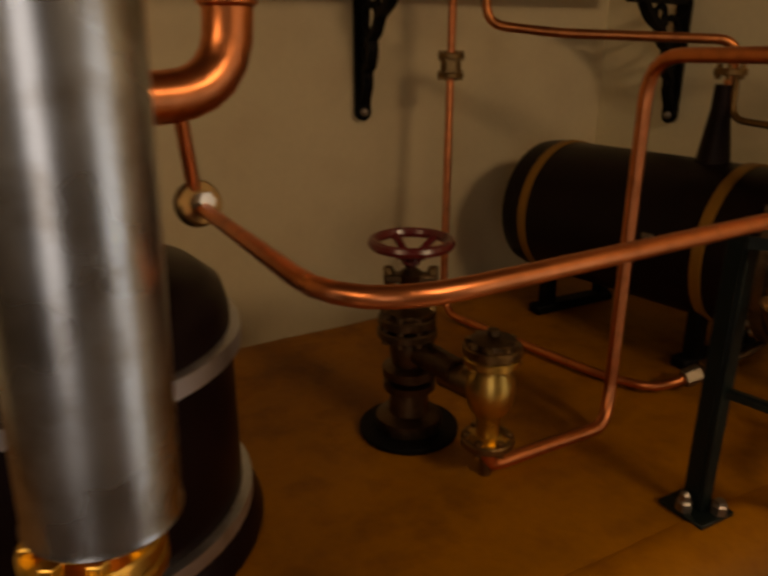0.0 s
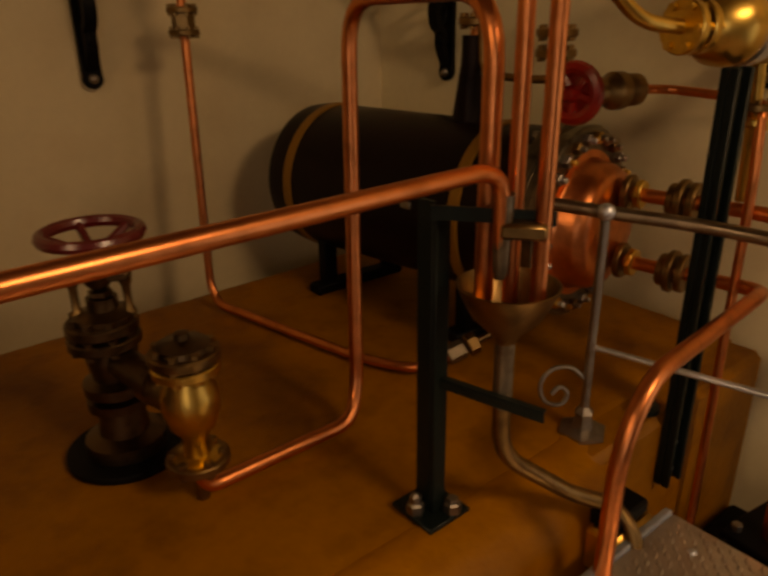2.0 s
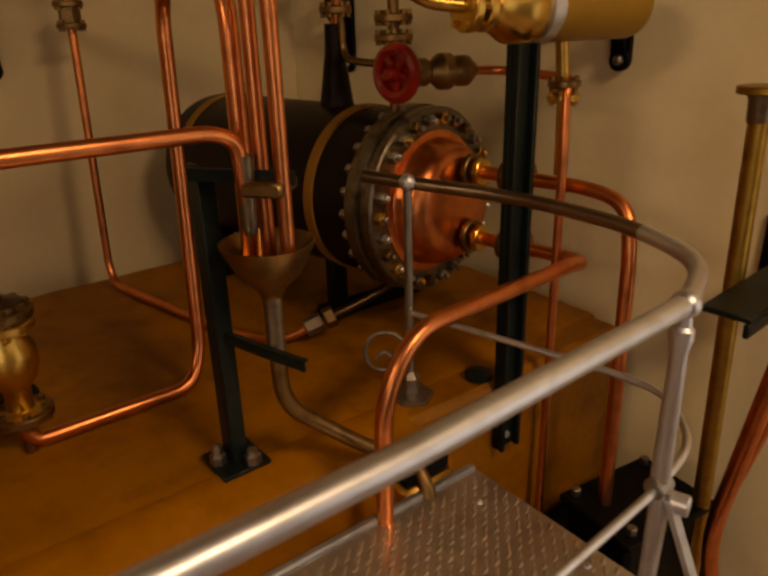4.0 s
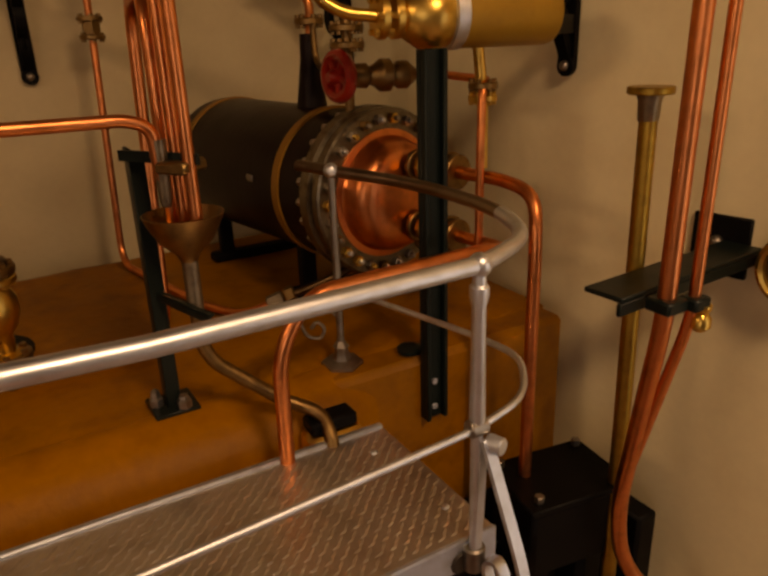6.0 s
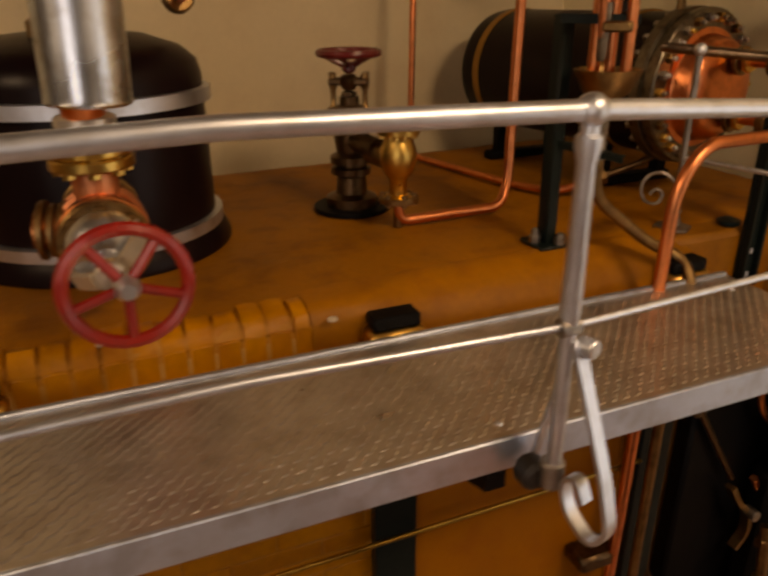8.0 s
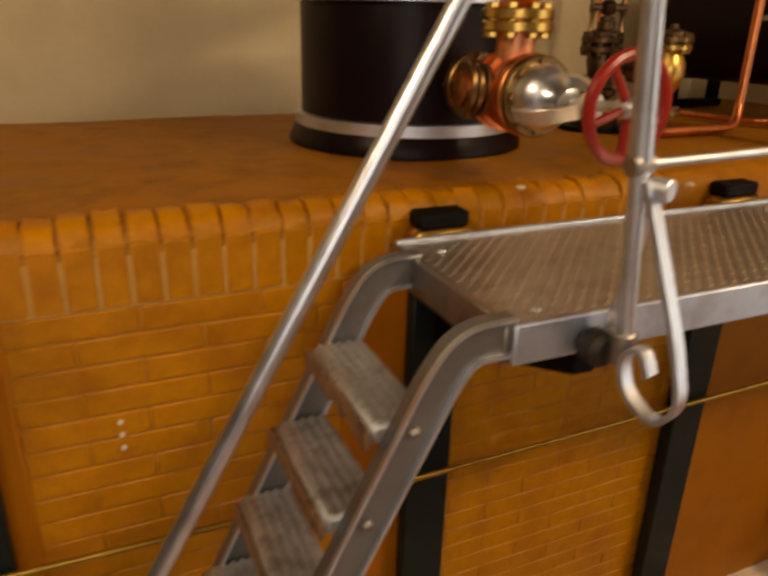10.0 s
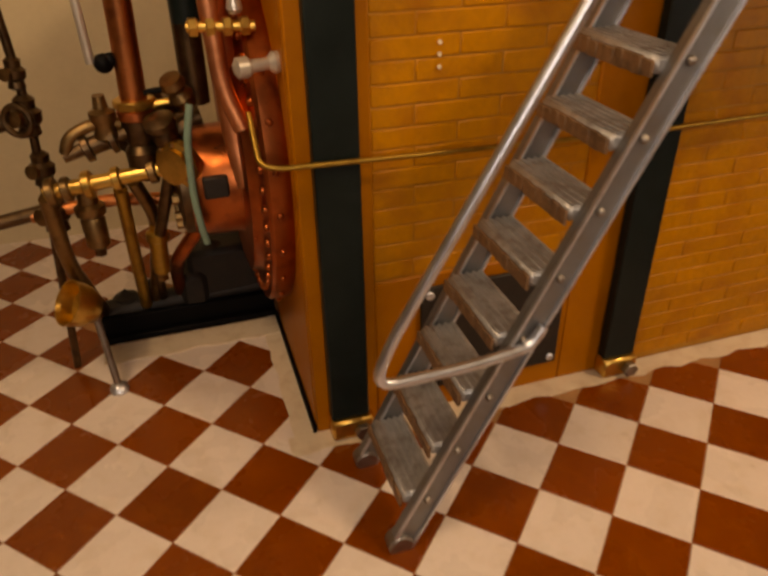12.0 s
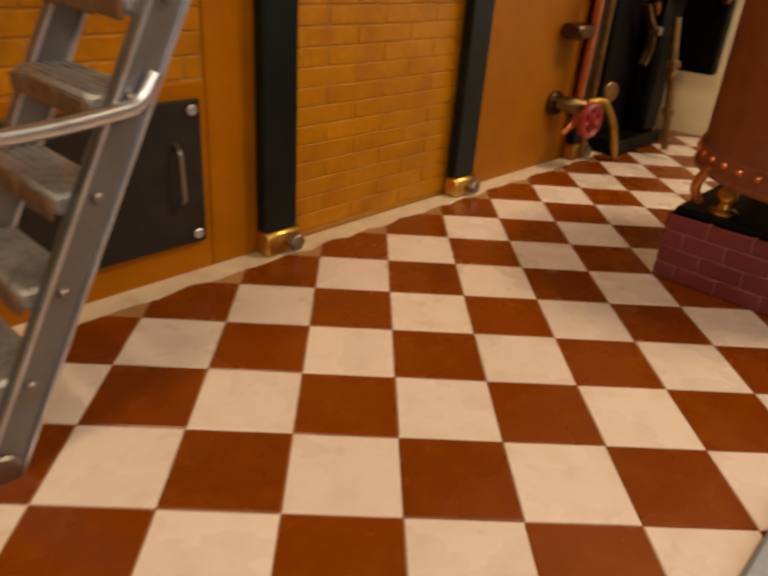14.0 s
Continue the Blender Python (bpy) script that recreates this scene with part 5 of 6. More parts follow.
part("bezel", Mesh().ring((3.488, -0.065, 1.775), (-1, -0.16, 0), 0.08, 0.012), BRASS, gauge)

# ---- black feed pump and pipes under the walkway ----
pump = thing("feed_pump", (2.95, 0.2, 0), "black painted feed pump with copper pipes under the walkway end", "pump")
part("back_tank", Mesh().box((2.675, 0.405, 0.0), (3.30, 0.478, 1.03), 0.012), BLACK, pump, "black tank side")
part("valve_box", Mesh().box((2.93, 0.13, 0.985), (3.21, 0.335, 1.19), 0.012, turned(-8, "Z")), BLACK, pump)
part("box_lid", Mesh().box((2.915, 0.115, 1.191), (3.225, 0.345, 1.212), 0.006, turned(-8, "Z")), BLACK, pump)
for bx, by in ((2.945, 0.165), (3.19, 0.13), (3.205, 0.30), (2.96, 0.335)):
    part("stud", Mesh().hexagon((bx, by, 1.222), (0, 0, 1), 0.013, 0.02), STEEL_DARK, pump)
part("bed", Mesh().box((2.68, 0.27, 0.0), (3.18, 0.402, 0.07), 0.01), BLACK, pump)
part("column", Mesh().box((2.95, 0.285, 0.07), (3.13, 0.385, 0.705), 0.03), BLACK, pump)
part("cylinder", Mesh().lathe([(0.07, 0.70), (0.085, 0.71), (0.085, 0.74), (0.075, 0.75), (0.075, 0.94), (0.088, 0.95), (0.088, 0.985), (0.05, 1.0), (0.0, 1.005)], (3.04, 0.29, 0), (0, 0, 1), 28), BLACK, pump)
part("steam_chest", Mesh().box((3.12, 0.17, 0.70), (3.22, 0.31, 0.98), 0.02), BLACK, pump)
part("cover", Mesh().disc((2.60, 0.33, 0.30), (-0.3, -1, 0), 0.045, 0.03), BRONZE, pump, "dull brass cover")
part("pipe", Mesh().tube([(2.615, 0.44, 1.32), (2.615, 0.44, 0.3), (2.70, 0.42, 0.18)], 0.011, 0.06, 10), BRONZE_DARK, pump)
part("looped_pipe", Mesh().tube([(2.86, 0.345, 1.06), (2.905, 0.36, 0.93), (3.075, 0.375, 0.785), (3.17, 0.375, 0.845), (3.19, 0.375, 1.02)], 0.012, 0.07, 10), COPPER_DULL, pump, "thin looped copper pipe")
link = part("valve_link", Mesh().tube([(2.665, 0.385, 0.98), (2.855, 0.370, 0.675)], 0.011, seg=10), BRONZE_DARK, pump, "dark rocking link")
part("link_eye", Mesh().ring((2.662, 0.385, 0.985), (0, 1, 0), 0.020, 0.010, 16, 8), BRONZE_DARK, link)
yoke_p = part("crosshead_yoke", Mesh().strip([(2.835, 0.35, 0.66), (2.86, 0.335, 0.60), (2.915, 0.33, 0.55), (2.93, 0.33, 0.46), (2.885, 0.33, 0.40)], 0.034, 0.018, (0, 1, 0), 0.04), BRONZE, pump, "bronze crosshead yoke")
part("yoke_pin", Mesh().disc((2.915, 0.315, 0.55), (0, 1, 0), 0.020, 0.05, 12), STEEL_DARK, yoke_p)
part("pipe", Mesh().tube([(2.93, 0.345, 0.67), (3.01, 0.34, 0.53), (3.09, 0.33, 0.38), (3.14, 0.32, 0.22), (3.12, 0.30, 0.06)], 0.013, 0.10, 10), COPPER_DULL, pump, "curved copper suction pipe")
part("wall_box", Mesh().box((3.34, 0.16, 0.34), (3.42, 0.40, 0.985), 0.01), BLACK, pump, "black box on the wall")
stand_p = part("stop_cock", Mesh().tube([(2.83, 0.20, 0.62), (2.815, 0.16, 0.42), (2.85, 0.14, 0.20), (2.86, 0.12, 0.05)], 0.017, 0.05, 12), BRONZE, pump, "bronze cock on a thin pipe")
for p_, r_ in (((2.828, 0.195, 0.56), 0.026), ((2.815, 0.162, 0.43), 0.034), ((2.818, 0.160, 0.38), 0.028), ((2.845, 0.142, 0.22), 0.028)):
    part("cock_nut", Mesh().hexagon(p_, (0, 0.1, 1), r_, 0.032), BRONZE, stand_p)

# ---- low valve at the far end of the face ----
blow = thing("blow_down_valve", (2.35, 0.33, 0.25), "brass blow-down valve with a red handwheel low on the casing", "valve")
flange(blow, (2.27, FACE - 0.014, 0.27), (0, -1, 0), 0.052, 0.02, BRONZE_DARK, 6)
part("body", Mesh().lathe([(0.02, 0), (0.030, 0.03), (0.038, 0.06), (0.030, 0.10), (0.018, 0.14)], (2.27, FACE - 0.02, 0.27), (0.55, -0.8, 0), 16), BRONZE, blow)
hand_wheel(blow, (2.31, 0.25, 0.225), (-0.10, -1, 0.0), 0.062, 0.016, RED, 5, 0.35, RED)
part("wheel_disc", Mesh().disc((2.310, 0.256, 0.225), (-0.10, -1, 0.0), 0.056, 0.006), RED, blow)
part("lever", Mesh().tube([(2.34, 0.29, 0.285), (2.40, 0.25, 0.30), (2.54, 0.25, 0.19), (2.63, 0.25, 0.01)], 0.016, 0.07, 12), DULL_BRASS, blow, "curved brass waste pipe")

# ---- copper vessel on a maroon brick plinth ----
plinth = thing("brick_plinth", (1.95, -0.75, 0), "maroon brick plinth standing on the tiled floor", "plinth")
PX0, PX1, PY0, PY1, PZ = 1.545, 2.40, -1.20, -0.42, 0.2
part("core", Mesh().box((PX0 + 0.004, PY0 + 0.004, 0), (PX1 - 0.004, PY1 - 0.004, PZ - 0.002), 0.002), PINK_MORTAR, plinth, "pink mortar")
for cz in range(4):
    z0, z1 = 0.05 * cz + 0.002, 0.05 * cz + 0.048
    for x_side in (True, False):
        a0, a1 = (PY0, PY1) if x_side else (PX0, PX1)
        p = a0 - (0.06 if cz % 2 else 0)
        while p < a1 - 0.01:
            q0, q1 = max(p, a0) + 0.002, min(p + 0.12, a1) - 0.002
            if q1 - q0 > 0.02:
                if x_side:
                    part("brick", Mesh().box((PX0, q0, z0), (PX0 + 0.03, q1, z1), 0.003), RED_BRICK, plinth)
                else:
                    part("brick", Mesh().box((q0, PY1 - 0.03, z0), (q1, PY1, z1), 0.003), RED_BRICK, plinth)
            p += 0.12
part("bed_plate", Mesh().box((PX0 + 0.012, PY0 + 0.012, PZ), (PX1 - 0.012, PY1 - 0.012, PZ + 0.02), 0.006), BLACK, plinth, "black iron bed plate")
kettle = thing("copper_vessel", (2.0, -0.8, 0.2), "riveted reddish copper vessel with brass feet on the plinth", "vessel")
KX, KY, KR = 1.829, -0.748, 0.362
part("body", Mesh().lathe([(0.25, 0.318), (KR - 0.01, 0.32), (KR + 0.004, 0.33), (KR + 0.004, 0.39), (KR - 0.004, 0.396), (KR - 0.004, 0.70), (KR - 0.006, 0.90), (KR - 0.04, 0.95), (0.12, 0.98)], (KX, KY, 0), (0, 0, 1), 64), TERRACOTTA, kettle)
part("base_rim", Mesh().ring((KX, KY, 0.330), (0, 0, 1), KR, 0.012, 64), TERRACOTTA, kettle)
for i in range(40):
    g = 2 * math.pi * i / 40
    part("rivet", Mesh().ball((KX + (KR + 0.003) * math.cos(g), KY + (KR + 0.003) * math.sin(g), 0.368), 0.011, 8), COPPER, kettle)
for i in range(4):
    g = 2 * math.pi * i / 4 + 2.40
    x, y = KX + 0.30 * math.cos(g), KY + 0.30 * math.sin(g)
    foot = part("foot", Mesh().lathe([(0.038, 0.222), (0.038, 0.229), (0.018, 0.236), (0.014, 0.252), (0.027, 0.266), (0.027, 0.280), (0.015, 0.296), (0.015, 0.325)], (x, y, 0), (0, 0, 1), 16), BRASS, kettle, "turned brass foot")
part("drain_stub", Mesh().tube([(KX - 0.25, KY + 0.26, 0.345), (KX - 0.27, KY + 0.285, 0.29), (KX - 0.24, KY + 0.27, 0.24)], 0.014, 0.03, 10), COPPER_DULL, kettle)
solo("machine_bed", Mesh().box((0.46, -1.32, 0.0), (1.15, -1.003, 0.03), 0.010), GREY_PAINT, (0.95, -1.1, 0), "pale blue-grey painted machine bed on the floor", "machine bed")

# ---- boiler front at the left end ----
front = thing("front_plate", (-0.30, 0.9, 0.06), "dark riveted copper boiler front plate at the casing end", "boiler plate")
BC = Vector((-0.262, 1.02, 0.78))
disc = part("plate", Mesh().lathe([(0.53, -0.07), (0.545, 0.004), (0.548, 0.012), (0.548, 0.052), (0.54, 0.062), (0.46, 0.064), (0.45, 0.070), (0.44, 0.095), (0.42, 0.10), (0.20, 0.104), (0.0, 0.106)], BC, (-1, 0, 0), 72), RED_COPPER, front)
for k in range(56):
    g = 2 * math.pi * k / 56
    d = Vector((0, math.cos(g), math.sin(g)))
    part("rivet", Mesh().ball(BC + d * 0.505 + Vector((-0.064, 0, 0)), 0.0125, 8), RED_COPPER, disc)
    if k % 2:
        part("rivet", Mesh().ball(BC + d * 0.548 + Vector((-0.032, 0, 0)), 0.010, 8), RED_COPPER, disc)
riser = part("riser", Mesh().tube([(-0.345, 0.66, 0.74), (-0.365, 0.70, 0.86), (-0.375, 0.72, 1.34)], 0.033, 0.08, 16), PINK_COPPER, front, "bright copper riser")
part("riser_cap", Mesh().lathe([(0.012, 1.20), (0.020, 1.21), (0.014, 1.25), (0.006, 1.27)], (-0.335, 0.60, 0), (0, 0, 1), 12), WHITE_METAL, riser)
part("riser", Mesh().tube([(-0.350, 0.60, 0.92), (-0.385, 0.625, 1.02), (-0.400, 0.64, 1.37)], 0.024, 0.06, 14), PINK_COPPER, front, "bright copper riser")
part("dark_riser", Mesh().tube([(-0.445, 0.86, 0.93), (-0.44, 0.85, 1.32)], 0.038, seg=16), BRONZE_DARK, front, "dark bronze pipe")
part("sleeve", Mesh().tube([(-0.437, 0.835, 1.15), (-0.44, 0.835, 1.31)], 0.042, seg=16), GREEN, front, "dark green sleeve")
MH = Vector((-0.286, 0.87, 0.690))
hub = part("manhole", Mesh().lathe([(0.188, 0.0), (0.188, 0.03), (0.168, 0.045), (0.165, 0.20), (0.150, 0.225)], MH, (-1, 0, 0), 44), RED_COPPER, front, "orange copper manhole ring")
# Dark block at the ring's surface gives the shade of a hollow.
part("recess", Mesh().box((-0.47, 0.688, 0.70), (-0.40, 0.712, 0.765), 0.01), SOOT, hub)
cover = part("manhole_cover", Mesh().lathe([(0.140, 0.205), (0.152, 0.215), (0.152, 0.245), (0.13, 0.256), (0.05, 0.262), (0.0, 0.263)], MH, (-1, 0, 0), 36), BRONZE_DARK, front, "dark bronze bolted cover")
for k in range(12):
    g = 2 * math.pi * k / 12
    part("bolt", Mesh().hexagon(MH + Vector((-0.262, 0.122 * math.cos(g), 0.122 * math.sin(g))), (1, 0, 0), 0.014, 0.026), BRONZE, cover)
FLANGE_OUT = Vector((-0.62, -0.78, 0)).normalized()
eye_p = part("feed_flange", Mesh().lathe([(0.030, -0.03), (0.066, 0.0), (0.066, 0.026), (0.050, 0.032), (0.050, 0.046), (0.026, 0.050), (0.0, 0.046)], (-0.515, 0.76, 0.795), FLANGE_OUT, 28), BRASS, front, "brass flange ring")
for k in range(8):
    g = 2 * math.pi * k / 8
    part("rivet", Mesh().ball(Vector((-0.515, 0.76, 0.795)) + FLANGE_OUT * 0.030 + (Vector((0.78, -0.62, 0)) * math.cos(g) + Vector((0, 0, 1)) * math.sin(g)) * 0.057, 0.008, 8), BRONZE, eye_p)
grip = part("grip", Mesh().lathe([(0.012, 0), (0.024, 0.008), (0.026, 0.022), (0.014, 0.035), (0.015, 0.075), (0.024, 0.085), (0.024, 0.11), (0.012, 0.118)], (-0.250, 0.50, 1.105), (-0.95, -0.2, -0.03), 14), WHITE_METAL, front, "white metal grip")
part("brass_bar", Mesh().tube([(-0.29, 0.60, 1.170), (-0.45, 0.63, 1.172)], 0.013), BRASS, front)
for k in range(4):
    part("nut", Mesh().hexagon((-0.315 - 0.040 * k, 0.605 + 0.0075 * k, 1.1703 + 0.0005 * k), (1, 0, 0), 0.023, 0.022), BRASS, front)
part("brass_drum", Mesh().lathe([(0.055, 0.0), (0.066, 0.006), (0.066, 0.088), (0.055, 0.094)], (-0.315, 0.84, 1.388), (-1, 0, 0), 32), BRASS, front, "polished brass drum")

fittings = thing("gauge_fittings", (-0.70, 0.87, 0), "copper and brass water gauge fittings before the boiler front", "gauge fittings")
part("column", Mesh().tube([(-0.612, 0.86, 0.955), (-0.60, 0.86, 1.285)], 0.036, seg=18), COPPER_DULL, fittings, "dull copper gauge column")
part("column_cap", Mesh().ball((-0.60, 0.86, 1.30), 0.046, 16), BRASS, fittings)
part("top_arm", Mesh().tube([(-0.60, 0.86, 1.302), (-0.42, 0.85, 1.308)], 0.015), BRASS, fittings)
part("arm_nut", Mesh().hexagon((-0.50, 0.855, 1.305), (1, 0, 0), 0.036, 0.024), BRONZE, fittings)
part("arm_nut", Mesh().hexagon((-0.475, 0.855, 1.306), (1, 0, 0), 0.028, 0.024), BRASS, fittings)
part("top_spout", Mesh().tube([(-0.62, 0.85, 1.305), (-0.70, 0.83, 1.33), (-0.71, 0.83, 1.46)], 0.018, 0.04, 12), BRONZE, fittings)
part("base_flange", Mesh().disc((-0.612, 0.86, 0.945), (0, 0, 1), 0.058, 0.026, 8), BRASS, fittings)
part("base_collar", Mesh().disc((-0.615, 0.86, 0.915), (0, 0, 1), 0.05, 0.03, 16), COPPER, fittings)
part("lower_arm", Mesh().tube([(-0.60, 0.86, 0.93), (-0.43, 0.84, 0.95)], 0.013), BRASS, fittings)
part("glass", Mesh().tube([(-0.70, 0.85, 1.06), (-0.705, 0.85, 1.33)], 0.012), WHITE_METAL, fittings, "pale gauge glass")
for p_, r_ in (((-0.668, 0.85, 1.058), 0.026), ((-0.648, 0.85, 1.066), 0.019), ((-0.560, 0.80, 0.905), 0.028), ((-0.545, 0.79, 0.875), 0.024)):
    part("black_knob", Mesh().ball(p_, r_, 12), BLACK, fittings, "black knob")
part("glass_cock", Mesh().lathe([(0.018, 0.85), (0.034, 0.865), (0.028, 0.90), (0.036, 0.915), (0.036, 0.935), (0.02, 0.945), (0.016, 0.98)], (-0.70, 0.84, 0), (0, 0, 1), 14), BRONZE, fittings)
part("cross_body", Mesh().lathe([(0.02, 0.0), (0.045, 0.02), (0.05, 0.09), (0.036, 0.11), (0.045, 0.13), (0.045, 0.18), (0.02, 0.2)], (-0.615, 0.86, 0.72), (0, 0, 1), 16), BRONZE_DARK, fittings)
part("cross_arm", Mesh().lathe([(0.02, 0), (0.02, 0.04), (0.042, 0.045), (0.042, 0.06), (0.026, 0.065), (0.026, 0.11), (0.040, 0.115), (0.040, 0.132), (0.018, 0.137), (0.018, 0.19)], (-0.64, 0.85, 0.87), (-1, -0.1, -0.25), 14), BRONZE_DARK, fittings)
part("cross_arm", Mesh().lathe([(0.02, 0), (0.02, 0.03), (0.040, 0.035), (0.040, 0.050), (0.024, 0.055), (0.024, 0.09), (0.042, 0.095), (0.042, 0.115)], (-0.60, 0.86, 0.86), (1, -0.1, 0.02), 14), BRONZE_DARK, fittings)
handle = part("cock_handle", Mesh().tube([(-0.66, 0.85, 0.895), (-0.735, 0.84, 0.905), (-0.80, 0.83, 0.875), (-0.815, 0.83, 0.835)], 0.017, 0.04, 12), BRONZE, fittings, "curved bronze cock handle")
part("ferrule", Mesh().hexagon((-0.705, 0.845, 0.901), (1, 0, 0), 0.030, 0.026), BRONZE, handle)
for p_, q_, r_ in (((-0.66, 0.92, 0.78), (-0.52, 0.97, 0.92), 0.05), ((-0.60, 0.93, 0.84), (-0.44, 0.95, 0.86), 0.042)):
    part("rear_body", Mesh().tube([p_, q_], r_, seg=14), BRONZE_DARK, fittings, "dark valve body")
part("side_valve", Mesh().lathe([(0.03, 0), (0.046, 0.01), (0.046, 0.03), (0.03, 0.04), (0.036, 0.08), (0.026, 0.10), (0.044, 0.11), (0.044, 0.13), (0.02, 0.14)], (-0.53, 0.80, 0.80), (-0.2, -0.3, 0.9), 14), BRONZE_DARK, fittings)
part("drip_pipe", Mesh().tube([(-0.53, 0.80, 0.82), (-0.59, 0.86, 0.62), (-0.66, 1.05, 0.35), (-0.67, 1.20, 0.10)], 0.019, 0.08, 12), BRONZE_DARK, fittings)
part("main_pipe", Mesh().tube([(-0.52, 0.82, 0.765), (-0.90, 0.86, 0.715)], 0.022, seg=16), BRASS, fittings, "polished brass feed pipe")
for px, r, mt in ((-0.60, 0.042, BRONZE), (-0.70, 0.040, BRASS), (-0.78, 0.048, BRASS), (-0.84, 0.042, BRONZE), (-0.88, 0.05, BRONZE)):
    part("pipe_flange", Mesh().disc((px, 0.828 - 0.1 * (px + 0.60), 0.754 + 0.13 * (px + 0.60)), (1, -0.1, 0.13), r * 0.85, 0.024, 10), mt, fittings)
part("down_pipe", Mesh().tube([(-0.70, 0.86, 0.70), (-0.71, 0.95, 0.50), (-0.73, 1.16, 0.12)], 0.020, 0.08, 12), DULL_BRASS, fittings)
part("down_pipe", Mesh().tube([(-0.66, 0.86, 0.72), (-0.62, 0.95, 0.55), (-0.70, 1.20, 0.10)], 0.021, 0.08, 12), BRONZE, fittings)
part("down_pipe", Mesh().tube([(-0.90, 0.86, 0.70), (-0.905, 0.92, 0.45), (-0.88, 1.20, 0.08)], 0.024, 0.08, 12), BRONZE, fittings)
barrel = part("trap_barrel", Mesh().lathe([(0.016, 0.50), (0.034, 0.515), (0.036, 0.60), (0.030, 0.61), (0.044, 0.62), (0.044, 0.645), (0.030, 0.655), (0.026, 0.70)], (-0.80, 0.90, 0), (0, 0, 1), 18), BRONZE, fittings, "squat bronze trap barrel")
part("drain_screw", Mesh().hexagon((-0.80, 0.90, 0.490), (0, 0, 1), 0.018, 0.024), BRONZE_DARK, barrel)
strainer = part("strainer", Mesh().lathe([(0.010, 0.34), (0.026, 0.355), (0.028, 0.47), (0.036, 0.475), (0.036, 0.50), (0.022, 0.51), (0.020, 0.56)], (-0.66, 0.96, 0), (0.06, 0, 1), 16), DULL_BRASS, fittings, "hanging brass strainer")
part("cap_nut", Mesh().hexagon((-0.64, 0.96, 0.335), (0, 0, 1), 0.020, 0.022), BRONZE, strainer)
part("back_pipe", Mesh().tube([(-0.56, 0.98, 0.60), (-0.76, 1.0, 0.615), (-0.98, 0.98, 0.60)], 0.020, 0.05, 12), COPPER_DULL, fittings, "dull copper pipe behind")
part("back_pipe", Mesh().tube([(-0.50, 0.90, 0.52), (-0.58, 0.95, 0.40), (-0.60, 1.10, 0.28), (-0.60, 1.20, 0.12)], 0.024, 0.06, 12), RED_COPPER, fittings, "dark red copper pipe")
part("try_cock", Mesh().lathe([(0.014, 0), (0.03, 0.02), (0.036, 0.05), (0.024, 0.07), (0.036, 0.09), (0.03, 0.11)], (-0.47, 0.80, 0.93), (-0.35, -0.35, 0.85), 14), BRONZE, fittings)
part("try_handle", Mesh().tube([(-0.50, 0.77, 1.0), (-0.58, 0.76, 0.995)], 0.008), BLACK, fittings)
part("hose", Mesh().tube([(-0.470, 0.70, 0.97), (-0.492, 0.69, 0.88), (-0.500, 0.69, 0.717), (-0.492, 0.69, 0.62), (-0.484, 0.70, 0.565)], 0.0105, 0.12, 10), HOSE, fittings, "pale green drain hose")
chain = thing("valve_column", (-0.93, 1.0, 0), "slender dark bronze valve column on the tiled floor", "valve column")
part("stem", Mesh().tube([(-0.93, 1.0, 1.50), (-0.905, 1.0, 0.95), (-0.93, 1.0, 0.60), (-0.99, 1.02, 0.0)], 0.013, 0.2, 10), BRONZE_DARK, chain)
for z, r in ((1.30, 0.022), (1.02, 0.030), (0.90, 0.040), (0.74, 0.036), (0.60, 0.046)):
    joint = part("joint", Mesh().lathe([(r * 0.45, -r * 1.5), (r * 0.8, -r * 1.3), (r * 0.7, -r * 0.7), (r, -r * 0.4), (r * 1.05, r * 0.3), (r * 0.7, r * 0.6), (r * 0.75, r * 1.2), (r * 0.4, r * 1.5)], (-0.915, 1.0, z), (0.06, 0.03, 1), 10), BRONZE_DARK, chain)
    part("plug", Mesh().lathe([(r * 0.4, 0), (r * 0.4, r * 0.9), (r * 0.6, r), (r * 0.6, r * 1.4), (0, r * 1.5)], (-0.915, 1.0, z), (-0.5, -0.85, 0.1), 10), BRONZE, joint)
part("cock_wheel", Mesh().ring((-0.93, 0.94, 0.905), (-0.4, -0.9, 0.1), 0.040, 0.010, 20, 8), BRONZE_DARK, chain)
part("side_cock", Mesh().tube([(-0.915, 1.0, 0.90), (-1.02, 0.97, 0.885)], 0.024), BRONZE_DARK, chain)
part("side_cock", Mesh().tube([(-0.915, 1.0, 0.61), (-1.08, 0.96, 0.60)], 0.022), BRONZE_DARK, chain)

pit = thing("ash_pit", (-0.55, 1.2, 0), "dark iron ash pit frame with pipes under the boiler front", "ash pit")
part("frame_front", Mesh().box((-0.90, 1.105, 0.004), (LEFT - 0.012, 1.13, 0.03), 0.004), BLACK, pit)
part("floor_plate", Mesh().box((-0.90, 1.13, 0.001), (LEFT - 0.012, 1.335, 0.012), 0.002), SOOT, pit)
part("curb", Mesh().box((-0.895, 1.132, 0.012), (LEFT - 0.014, 1.16, 0.10), 0.006), BLACK, pit, "black iron curb")
part("door_frame", Mesh().box((-0.56, 1.16, 0.03), (-0.30, 1.33, 0.30), 0.02), SOOT, pit, "sooty ash door frame")
